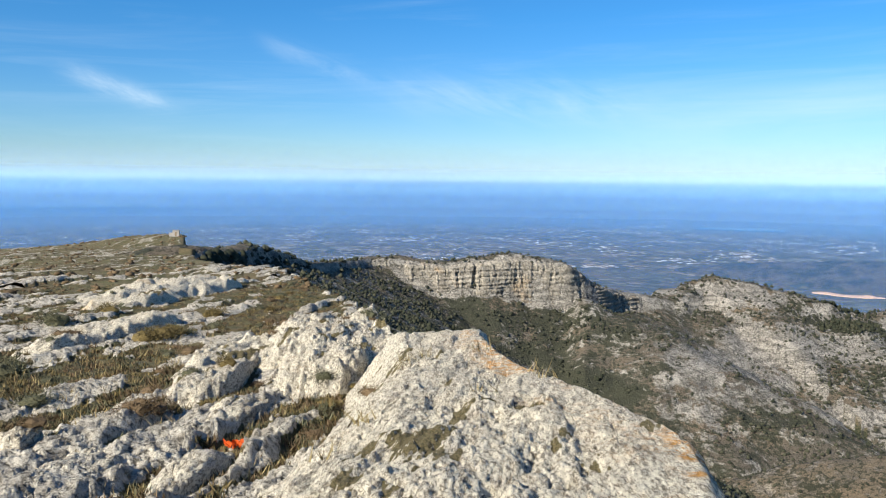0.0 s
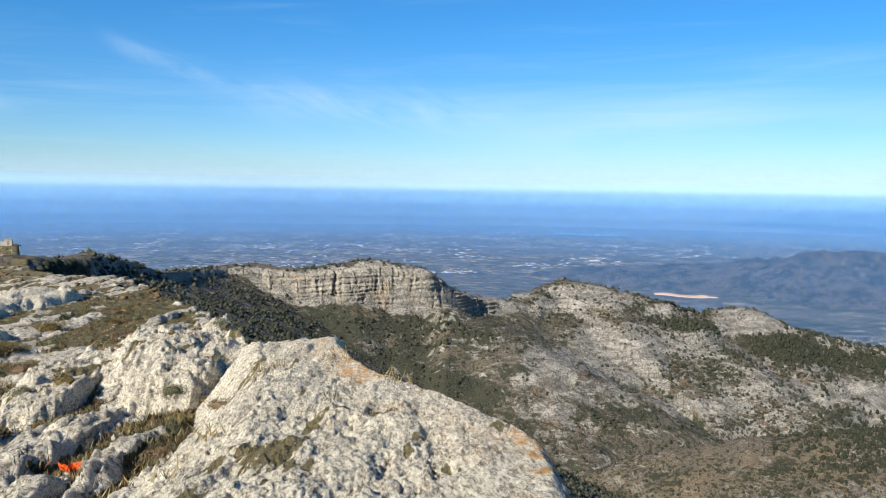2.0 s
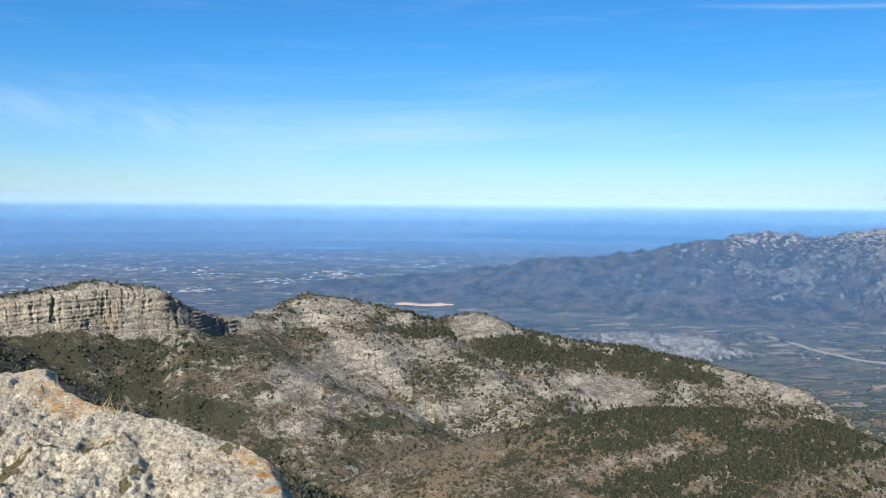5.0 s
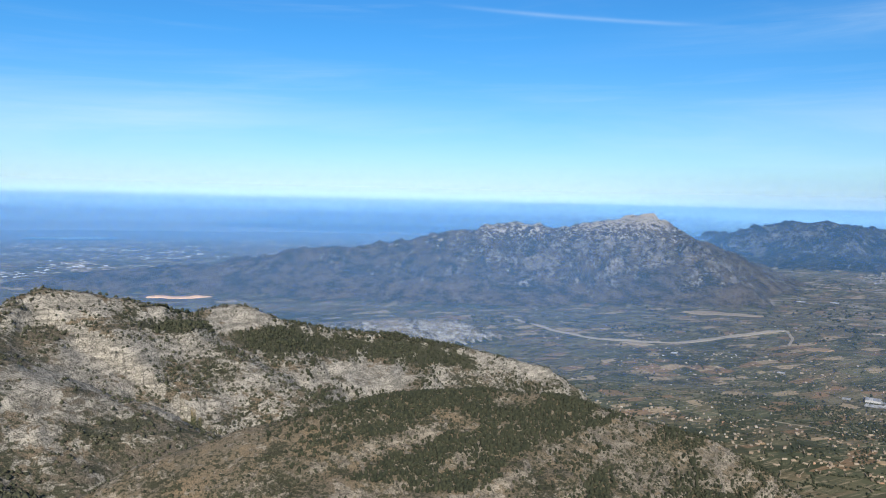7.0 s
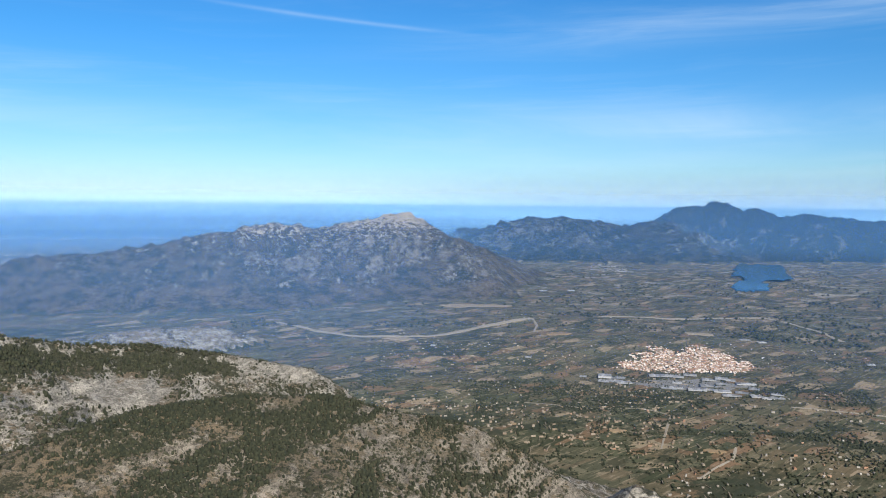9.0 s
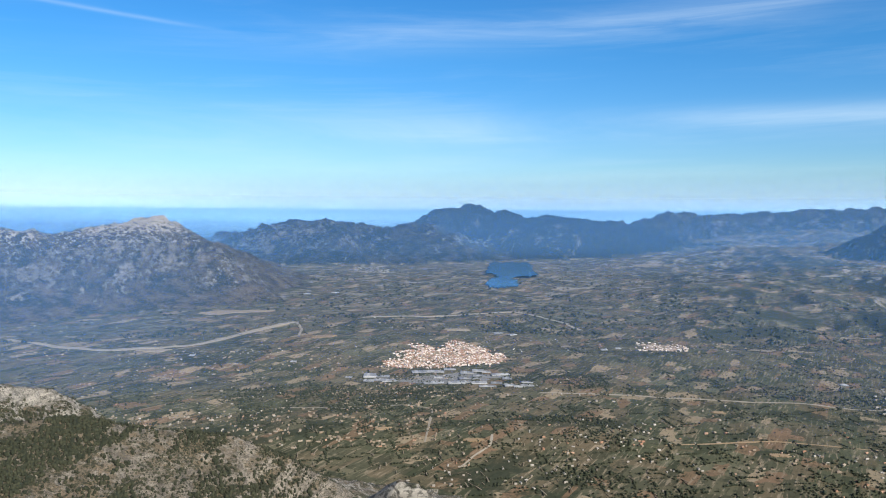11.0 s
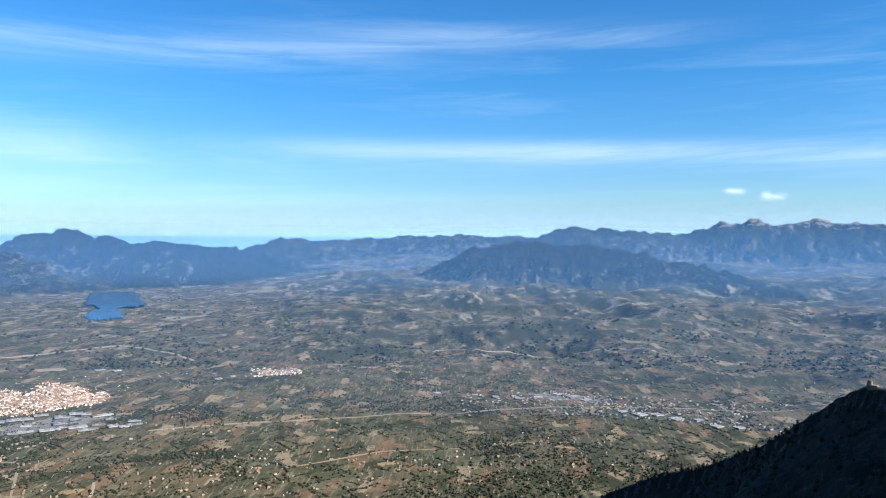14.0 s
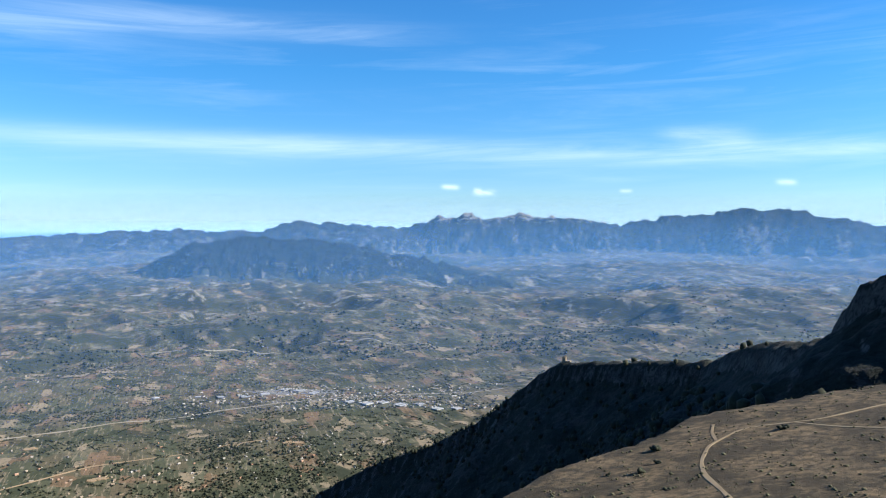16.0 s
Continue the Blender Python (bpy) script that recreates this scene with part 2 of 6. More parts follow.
def ridge_height(x, y, crest, near, far, rough, cliff, seed, beds=0.0):
    """Height of a ridge with that crest line; the flanks fall from it, rough with gullies."""
    yaw, el, r = np.array(crest, float).T
    px, py = polar(yaw, r)
    pz = r * np.tan(np.radians(el))
    scale = float(np.mean(r)) * 0.12
    wob = fbm(x / scale * 1.7, y / scale * 1.7, 3, seed + 50) * scale * 0.10
    best = np.full(x.shape, 1e18)
    top, side = np.zeros(x.shape), np.zeros(x.shape)
    for i in range(len(px) - 1):
        dx, dy = px[i + 1] - px[i], py[i + 1] - py[i]
        u = np.clip(((x - px[i]) * dx + (y - py[i]) * dy) / (dx * dx + dy * dy), 0, 1)
        qx, qy = px[i] + u * dx, py[i] + u * dy
        d = (x - qx) ** 2 + (y - qy) ** 2
        m = d < best
        best = np.where(m, d, best)
        top = np.where(m, pz[i] + u * (pz[i + 1] - pz[i]), top)
        side = np.where(m, (dy * (x - px[i]) - dx * (y - py[i])) / math.hypot(dx, dy) / np.sqrt(d + 1), side)
    d = np.sqrt(best)
    d = np.maximum(d + wob * smooth(0, scale * 0.5, d), 0)
    near_side = smooth(-0.5, 0.5, side)  # 1 on the camera's side of the crest
    slope = far + (near - far) * near_side
    soft = scale * (0.02 if scale > 350 else 0.10)
    h = top - slope * np.sqrt(d * d + soft ** 2) + slope * soft
    if cliff[0]:
        fall = cliff[0]
        if fall > 20:  # the mesa's face is highest in its middle
            fall = np.interp(np.degrees(np.arctan2(-x, y)), CLIFF_YAW, CLIFF_FALL)
        h = h - near_side * fall * smooth(cliff[1], cliff[1] * 1.5, d)
    if beds:  # tilted limestone beds: benches and bare steep faces
        lay = h / beds + 0.9 * fbm(x / 150, y / 150, 3, seed + 21)
        part_up = lay - np.floor(lay)
        share = smooth(-0.25, 0.25, fbm(x / 110, y / 110, 3, seed + 23)) * smooth(0, 12, d)
        h = h + beds * (smooth(0.45, 0.85, part_up) - part_up) * 0.6 * share
    if scale > 350:  # far mountains: narrow gullies, jagged tops, quiet at the foot
        gul = 0.75 * (ridged(x / scale * 3.0, y / scale * 3.0, 5, seed) - 0.55) + 0.45 * (ridged(x / scale * 9.0, y / scale * 9.0, 4, seed + 7) - 0.55)
        calm = smooth(FLOOR + 20, FLOOR + 240, h)
        h = h + calm * (gul * rough * 2.6 * np.minimum(d * slope * 1.6, scale * 0.5) + fbm(x / scale * 7, y / scale * 7, 5, seed + 3, 0.6) * scale * 0.034 + fbm(x / scale * 2.8, y / scale * 2.8, 3, seed + 9) * scale * 0.04 * smooth(scale, 0, d) + (ridged(x / scale * 8.5, y / scale * 8.5, 3, seed + 31) - 0.62) * scale * 0.075 * smooth(scale * 0.6, 0, d))
    else:
        gul = ridged(x / scale * 1.6, y / scale * 1.6, 5, seed) - 0.55
        h = h + gul * rough * np.minimum(d * slope * 1.6, scale * 1.2) + fbm(x / scale * 9, y / scale * 9, 4, seed + 3) * scale * (0.035 if rough == 0.14 else 0.012)
    return h


EDGE = [(-202, 100), (-165, 92), (-158, 87.6), (-152, 84), (-146, 80.5), (-142, 69.5), (-137, 67), (-132, 61), (-125, 45), (-110, 25), (-85, 12), (-60, 7), (-40, 4.2), (-21, 4.6), (-18.8, 5.2), (-17.6, 6.6), (-16.5, 8.2),
        (-13.3, 9.2), (-11.2, 10), (-7.5, 11.6), (-4.2, 14), (-2.9, 16), (3, 19), (4.5, 24), (9, 46), (12, 60), (13.4, 67), (15.2, 74), (16.8, 84), (17.6, 96), (18.1, 150), (18.6, 190), (30, 175), (45, 160), (90, 150), (158, 150)]
EDGE_YAW, EDGE_R = np.array(EDGE, float).T


def home_height(x, y):
    """The summit on which the camera stands: a stony slope on one side, an abrupt edge on the other."""
    r = np.sqrt(x * x + y * y)
    yaw = np.degrees(np.arctan2(-x, y))
    yaw = np.where(yaw > 158, yaw - 360, yaw)
    back = smooth(-60, -120, yaw) * (1 - smooth(100, 158, yaw)) * np.where(yaw < 0, 1, 0) + np.where(yaw > 0, smooth(100, 158, yaw), 0)
    left = -1.65 - 1.65 * (1 - np.exp(-r / 5)) - 0.062 * r
    away = x * math.sin(radians(42)) + y * math.cos(radians(42))  # the shoulder leans away from the sun
    right = -1.65 - 9.35 * (1 - np.exp(-r / 18)) - 0.085 * r - 0.22 * (away + 20.7) * smooth(12, 45, r)
    edge = np.interp(yaw, EDGE_YAW, EDGE_R)
    inside = np.minimum(r, edge)
    plat = left + (right - left) * back
    kx, ky = polar(19.2, 158.0)
    plat = plat + 2.2 * np.exp(-((x - kx) ** 2 + (y - ky) ** 2) / 17.0 ** 2) + 0.5 * fbm(x / 14, y / 14, 4, 6) * smooth(25, 60, r) * (1 - back)
    over = np.maximum(r - edge * (1 + 0.05 * fbm(x / 9, y / 9, 3, 5)), 0)
    drop = np.where((yaw > -124) & (yaw < 18), 0.85, 0.62)
    h = plat - drop * over - np.where((yaw > -55) & (yaw < 18), 1.2, 0.1) * np.minimum(over, 45) + 0.2 * fbm(x / 60, y / 60, 3, 8) * np.minimum(over, 40)
    return h, over, edge


def floor_height(x, y):
    r = np.sqrt(x * x + y * y)
    yaw = np.degrees(np.arctan2(-x, y))
    east = smooth(-88, -108, yaw)
    h = FLOOR + east * (smooth(3800, 9500, r) * 190 + smooth(8500, 12500, r) * 190)
    h = h + fbm(x / 900, y / 900, 4, 77) * 14 * smooth(900, 2500, r) + east * (ridged(x / 1250, y / 1250, 5, 31) - 0.6) * 260 * smooth(2600, 4600, r) * (1 - 0.5 * smooth(9000, 12000, r)) + fbm(x / 330, y / 330, 5, 79) * 13 * smooth(1300, 2600, r)
    # the high valley between the summit and its neighbours
    yaw2 = np.clip(yaw, -90, 60)
    upper = -104 - 1.9 * np.clip(-yaw2 - 6, 0, 40) - 400 * smooth(6, 20, yaw)
    hang = upper - 0.02 * r - 0.75 * np.maximum(r - 1000, 0)
    hang = np.where(yaw < -20, hang - smooth(-28, -60, yaw) * 420, hang)
    return np.maximum(h, hang)


def land(x, y):
    """Height (from the eye) of the land at true places, and which form is on top: 0 valley, 1 summit, 2.. the hills."""
    h = floor_height(x, y)
    which = np.zeros(x.shape, int)
    hh, over, edge = home_height(x, y)
    m = hh > h
    h, which = np.where(m, hh, h), np.where(m, 1, which)
    for i, (name, label, crest, near, far, rough, cliff) in enumerate(HILLS):
        rr = np.array(crest)[:, 2]
        r = np.sqrt(x * x + y * y)
        sel = (r > rr.min() * 0.3) & (r < rr.max() * 2.2 + 500)
        if not sel.any():
            continue
        g = np.full(x.shape, -1e9)
        g[sel] = ridge_height(x[sel], y[sel], crest, near, far, rough, cliff, 100 + i * 13, BEDS.get(name, 0.0))
        m = g > h
        h, which = np.where(m, g, h), np.where(m, i + 2, which)
    return h, which


# ---- materials ----
def material(name):
    m = bpy.data.materials.new(name)
    m.use_nodes = True
    t = m.node_tree
    t.nodes.clear()
    out = node(t, "ShaderNodeOutputMaterial")
    return m, t, out


def surface(t, out, colour, rough=0.9, bump=None, strength=0.5, dist=0.1):
    b = node(t, "ShaderNodeBsdfPrincipled", in_Base_Color=colour if isinstance(colour, bpy.types.NodeSocket) else (*colour, 1), in_Roughness=rough)
    b.inputs["Specular IOR Level"].default_value = 0.2
    if bump is not None:
        n = node(t, "ShaderNodeBump", in_Height=bump, in_Strength=strength, in_Distance=dist)
        t.links.new(n.outputs[0], b.inputs["Normal"])
    t.links.new(b.outputs[0], out.inputs[0])
    return b


def true_place(t):
    return node(t, "ShaderNodeAttribute", attribute_name="true").outputs["Vector"]


def hill_material(name, rock, soil, green, size, green_share, rock_share, bare_top=None, relief=0.11):
    """Mountain side: soil and scrub with bare rock, patches at the size given in metres."""
    m, t, out = material(name)
    p = true_place(t)
    big = noise_tex(t, p, 1 / size, 6, 0.62, 0.5)
    mid = noise_tex(t, p, 3.1 / size, 9, 0.74, 0.5)
    small = noise_tex(t, p, 9 / size, 6, 0.68, 0.2)
    fine = noise_tex(t, p, 40 / size, 4, 0.7)
    steep = node(t, "ShaderNodeAttribute", attribute_name="steep").outputs["Fac"]
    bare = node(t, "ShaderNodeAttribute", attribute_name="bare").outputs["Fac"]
    # scrub in patches on the soil
    g = math_node(t, "ADD", math_node(t, "MULTIPLY", big, 0.45), math_node(t, "MULTIPLY", small, 0.55))
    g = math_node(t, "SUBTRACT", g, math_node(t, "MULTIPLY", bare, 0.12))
    lo = 0.5 + (0.5 - green_share) * 0.3
    ground = mix(t, ramp(t, noise_tex(t, p, 0.6 / size, 5, 0.65), [(0.42, 0.0), (0.6, 1.0)]), soil, tuple(v * k for v, k in zip(soil, (1.35, 1.22, 1.1))))
    c = mix(t, ramp(t, g, [(lo - 0.02, 0.0), (lo + 0.02, 1.0)]), ground, green)
    # bare limestone: slabs with dark joints and stains
    zone = noise_tex(t, p, 0.22 / size, 4, 0.6, 0.5)
    rk = math_node(t, "ADD", math_node(t, "MULTIPLY", mid, 0.75), math_node(t, "MULTIPLY", steep, 0.16))
    rk = math_node(t, "ADD", rk, math_node(t, "MULTIPLY", math_node(t, "SUBTRACT", zone, 0.5), 0.30))
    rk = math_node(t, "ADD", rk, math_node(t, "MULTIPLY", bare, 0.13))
    lo = 0.615 - (rock_share - 0.5) * 0.35
    beds = noise_tex(t, node(t, "ShaderNodeMapping", in_Vector=p, in_Rotation=(0.35, 0.2, 0.5), in_Scale=(1.2 / size, 1.2 / size, 9.0 / size)).outputs[0], 1.0, 6, 0.7, 0.4)
    stone = mix(t, ramp(t, beds, [(0.40, 0.0), (0.58, 1.0)]), tuple(v * 0.6 for v in rock), tuple(v * 1.25 for v in rock))
    joint = math_node(t, "ABSOLUTE", math_node(t, "SUBTRACT", noise_tex(t, p, 4.0 / size, 5, 0.6, 0.8), 0.5))
    stone = mix(t, ramp(t, joint, [(0.012, 0.85), (0.034, 0.0)]), stone, tuple(v * 0.25 for v in rock))
    c = mix(t, ramp(t, rk, [(lo - 0.012, 0.0), (lo + 0.015, 1.0)]), c, stone)
    if bare_top is not None:  # naked rock on the summits
        z = node(t, "ShaderNodeSeparateXYZ", in_0=p).outputs[2]
        high = math_node(t, "ADD", math_node(t, "DIVIDE", math_node(t, "SUBTRACT", z, bare_top), 130.0), math_node(t, "MULTIPLY", math_node(t, "SUBTRACT", mid, 0.5), 7.0))
        c = mix(t, ramp(t, high, [(0.0, 0.0), (0.25, 0.95)]), c, (0.42, 0.36, 0.28))
    c = mix(t, ramp(t, fine, [(0.42, 0.7), (0.49, 0.0)]), c, tuple(v * 0.4 for v in green))
    height = math_node(t, "ADD", math_node(t, "MULTIPLY", mid, 1.0), math_node(t, "ADD", math_node(t, "MULTIPLY", small, 0.35), math_node(t, "MULTIPLY", beds, 0.4)))
    surface(t, out, c, 0.95, height, 1.0, size * relief)
    return m


MATS = {
    "hill": hill_material("limestone_hillside", (0.31, 0.283, 0.232), (0.125, 0.106, 0.078), (0.05, 0.051, 0.031), 24, 0.5, 0.92),
    "front": hill_material("scrub_hillside", (0.225, 0.195, 0.152), (0.135, 0.112, 0.078), (0.042, 0.042, 0.024), 16, 0.46, 1.0),
    "slab": hill_material("slab_hillside", (0.31, 0.283, 0.235), (0.125, 0.104, 0.074), (0.042, 0.043, 0.027), 30, 0.50, 0.98),
    "terrace": hill_material("terraced_scrub", (0.17, 0.145, 0.11), (0.115, 0.098, 0.06), (0.036, 0.042, 0.02), 14, 0.58, 0.6),
    # rock and soil near black: the spur's shade is put into their colour
    "spur": hill_material("shade_dark_wooded_spur", (0.06, 0.058, 0.055), (0.03, 0.029, 0.025), (0.013, 0.018, 0.012), 60, 0.6, 0.5),
    "range": hill_material("mountain_range", (0.20, 0.18, 0.152), (0.088, 0.074, 0.055), (0.024, 0.026, 0.017), 110, 0.5, 0.72, -185.0, 0.14),
    "knoll": hill_material("grey_rock_slope", (0.26, 0.245, 0.215), (0.12, 0.105, 0.08), (0.04, 0.041, 0.027), 90, 0.4, 1.0),
    "far": hill_material("far_mountain", (0.19, 0.17, 0.14), (0.062, 0.06, 0.045), (0.014, 0.02, 0.013), 260, 0.55, 0.80, relief=0.22),
    "wooded": hill_material("wooded_mountain", (0.15, 0.138, 0.115), (0.036, 0.037, 0.028), (0.010, 0.015, 0.010), 260, 0.7, 0.66, relief=0.22),
    "pale_peak": hill_material("pale_rock_mountain", (0.16, 0.148, 0.128), (0.042, 0.044, 0.038), (0.012, 0.02, 0.014), 260, 0.6, 0.66, 225.0, 0.22),
}


def summit_material():
    m, t, out = material("summit_ground")
    p = true_place(t)
    rock = node(t, "ShaderNodeAttribute", attribute_name="rock").outputs["Fac"]
    big, mid, fine = noise_tex(t, p, 0.12, 5, 0.6), noise_tex(t, p, 1.3, 6, 0.65, 0.3), noise_tex(t, p, 7.0, 6, 0.7)
    grit = noise_tex(t, p, 24.0, 4, 0.75)
    turf = mix(t, ramp(t, mid, [(0.42, 0.0), (0.6, 1.0)]), (0.17, 0.135, 0.066), (0.092, 0.094, 0.038))
    turf = mix(t, ramp(t, big, [(0.45, 0.0), (0.6, 0.5)]), turf, (0.12, 0.085, 0.046))
    turf = mix(t, ramp(t, fine, [(0.4, 0.6), (0.56, 0.0)]), turf, (0.045, 0.038, 0.02))
    stone = mix(t, ramp(t, mid, [(0.38, 0.0), (0.58, 1.0)]), (0.33, 0.295, 0.23), (0.56, 0.505, 0.39))
    stone = mix(t, ramp(t, fine, [(0.38, 0.95), (0.48, 0.0)]), stone, (0.075, 0.065, 0.048))
    stone = mix(t, ramp(t, grit, [(0.38, 0.8), (0.47, 0.0)]), stone, (0.12, 0.10, 0.075))
    stone = mix(t, ramp(t, fine, [(0.54, 0.0), (0.66, 0.7)]), stone, (0.66, 0.60, 0.48))
    dry = node(t, "ShaderNodeAttribute", attribute_name="dry").outputs["Fac"]
    tan = mix(t, ramp(t, noise_tex(t, p, 0.22, 6, 0.68), [(0.42, 0.0), (0.58, 1.0)]), (0.05, 0.036, 0.019), (0.15, 0.106, 0.057))
    turf = mix(t, dry, turf, mix(t, ramp(t, mid, [(0.42, 0.0), (0.58, 0.8)]), tan, (0.028, 0.023, 0.012)))
    edge = math_node(t, "ADD", rock, math_node(t, "MULTIPLY", math_node(t, "SUBTRACT", fine, 0.5), 0.5))
    c = mix(t, ramp(t, edge, [(0.42, 0.0), (0.55, 1.0)]), turf, stone)
    surface(t, out, c, 0.95, math_node(t, "ADD", fine, mid), 0.9, 0.12)
    return m


def valley_material():
    m, t, out = material("valley_fields")
    p = true_place(t)
    turned = node(t, "ShaderNodeMapping", in_Vector=p, in_Rotation=(0, 0, 0.35), in_Scale=(1.0, 1.0, 0)).outputs[0]

    def plots(long, wide):
        v = node(t, "ShaderNodeTexVoronoi", in_Vector=node(t, "ShaderNodeMapping", in_Vector=turned, in_Scale=(1 / long, 1 / wide, 0)).outputs[0], in_Scale=1.0, in_Randomness=0.85, distance="CHEBYCHEV")
        return node(t, "ShaderNodeSeparateColor", in_0=v.outputs["Color"]).outputs[0]

    c = ramp(t, plots(95, 42), [(0.0, (0.030, 0.034, 0.019)), (0.2, (0.058, 0.060, 0.036)), (0.36, (0.092, 0.074, 0.045)), (0.5, (0.044, 0.050, 0.029)), (0.66, (0.066, 0.066, 0.038)), (0.74, (0.155, 0.095, 0.058)), (0.84, (0.10, 0.095, 0.06)), (0.92, (0.26, 0.20, 0.135))], "CONSTANT")
    c = mix(t, 0.3, c, ramp(t, plots(260, 150), [(0.0, (0.035, 0.038, 0.02)), (0.3, (0.085, 0.07, 0.044)), (0.6, (0.05, 0.055, 0.028)), (0.85, (0.125, 0.09, 0.055))], "CONSTANT"))
    big, mid, fine = noise_tex(t, p, 1 / 520.0, 6, 0.62), noise_tex(t, p, 1 / 90.0, 5, 0.7), noise_tex(t, p, 1 / 14.0, 4, 0.7)
    streak = noise_tex(t, node(t, "ShaderNodeMapping", in_Vector=turned, in_Scale=(1 / 70.0, 1 / 9.0, 0)).outputs[0], 1.0, 4, 0.65, 0.5)
    c = mix(t, ramp(t, streak, [(0.55, 0.0), (0.62, 0.75)]), c, (0.19, 0.152, 0.105))
    # wooded ravines and bare scars on the steeper ground, towns and factories as pale patches on the far plain
    steep = node(t, "ShaderNodeAttribute", attribute_name="steep").outputs["Fac"]
    rough = math_node(t, "ADD", math_node(t, "MULTIPLY", steep, 1.4), math_node(t, "MULTIPLY", math_node(t, "SUBTRACT", noise_tex(t, p, 1 / 160.0, 5, 0.7), 0.5), 1.6))
    c = mix(t, ramp(t, rough, [(0.25, 0.0), (0.4, 0.85)]), c, (0.022, 0.028, 0.018))
    plain = noise_tex(t, node(t, "ShaderNodeMapping", in_Vector=p, in_Scale=(1 / 300.0, 1 / 300.0, 0)).outputs[0], 1.0, 7, 0.75, 0.8)
    out_there = ramp(t, math_node(t, "DIVIDE", node(t, "ShaderNodeVectorMath", operation="LENGTH", in_0=p).outputs["Value"], 10000.0), [(0.35, 0.0), (0.6, 0.8)])
    c = mix(t, math_node(t, "MULTIPLY", out_there, ramp(t, plain, [(0.55, 0.0), (0.61, 1.0)])), c, (0.25, 0.22, 0.18))
    c = mix(t, ramp(t, streak, [(0.34, 0.65), (0.42, 0.0)]), c, (0.026, 0.029, 0.016))
    # woods and dark groves
    c = mix(t, ramp(t, math_node(t, "ADD", math_node(t, "MULTIPLY", big, 0.6), math_node(t, "MULTIPLY", mid, 0.4)), [(0.56, 0.0), (0.59, 0.85)]), c, (0.022, 0.027, 0.016))
    c = mix(t, ramp(t, fine, [(0.37, 0.6), (0.46, 0.0)]), c, (0.017, 0.021, 0.012))
    c = mix(t, ramp(t, fine, [(0.66, 0.0), (0.73, 0.4)]), c, (0.21, 0.175, 0.13))
    c = mix(t, 1.0, c, (0.87, 0.88, 0.86), "MULTIPLY")
    # open sea beyond the coast
    sea = node(t, "ShaderNodeAttribute", attribute_name="sea").outputs["Fac"]
    c = mix(t, sea, c, (0.0132, 0.0462, 0.0858))
    surface(t, out, c, 0.95)
    return m


MATS["summit"] = summit_material()
MATS["valley"] = valley_material()


# ---- the land ----
def sheet(name, verts, true, quads, mat, label, category, extra=None):
    used = np.unique(quads)
    back = np.full(len(verts), -1)
    back[used] = np.arange(len(used))
    me = bpy.data.meshes.new(name)
    q = back[quads]
    me.vertices.add(len(used))
    me.vertices.foreach_set("co", verts[used].astype(np.float32).ravel())
    me.loops.add(q.size)
    me.loops.foreach_set("vertex_index", q.astype(np.int32).ravel())
    me.polygons.add(len(q))
    me.polygons.foreach_set("loop_start", np.arange(0, q.size, 4, dtype=np.int32))
    me.polygons.foreach_set("loop_total", np.full(len(q), 4, np.int32))
    me.polygons.foreach_set("use_smooth", np.ones(len(q), bool))
    me.update(calc_edges=True)
    a = me.attributes.new("true", "FLOAT_VECTOR", "POINT")
    a.data.foreach_set("vector", true[used].astype(np.float32).ravel())
    for key, values in (extra or {}).items():
        a = me.attributes.new(key, "FLOAT", "POINT")
        a.data.foreach_set("value", values[used].astype(np.float32))
    me.materials.append(mat)
    return tagged(new(name, me), label, category, kind="structure")


def strike(x, y):
    """Along and across the strike of the limestone beds, which runs away from the path's start."""
    return x * 0.17 + y * 0.985, x * 0.985 - y * 0.17


def saw(w, rise=0.8):
    """Beds as a saw: they climb slowly and break off on the side away from the sun."""
    p = w - np.floor(w)
    return np.where(p < rise, p / rise, (1 - p) / (1 - rise))


def tilted_beds(x, y):
    """Place within the tilted rock beds that crop out on the slope: 0 at a bed's foot, 1 at its broken edge away from the sun."""
    u, v = strike(x, y)
    w = v / 1.9 + 0.75 * fbm(u / 11, v / 3.2, 4, 41, 0.55) + 0.22 * fbm(u / 1.9, v / 0.8, 4, 43, 0.62)
    return saw(w, 0.78) * smooth(-0.4, 0.25, fbm(u / 9, v / 2.4, 4, 46)), np.floor(w)


def rock_cover(x, y):
    """How far bare rock shows through the turf, 0 to 1."""
    part_up, bed = tilted_beds(x, y)
    n = part_up - 0.25 + 1.0 * fbm(x / 0.75, y / 1.7, 5, 45, 0.7) + 0.55 * fbm(x / 4, y / 9, 3, 47) - 0.10
    return smooth(-0.06, 0.12, n)


def grid(yaws, rs):
    A, R = np.meshgrid(yaws, rs)
    x, y = polar(A, R)
    n, m = A.shape
    i = np.arange(n * m).reshape(n, m)
    quads = np.stack([i[:-1, :-1], i[:-1, 1:], i[1:, 1:], i[1:, :-1]], -1).reshape(-1, 4)
    return x.ravel(), y.ravel(), quads


def rows_between(a, b, ratio):
    n = max(int(math.log(b / a) / math.log(ratio)), 2)
    return np.geomspace(a, b, n + 1)


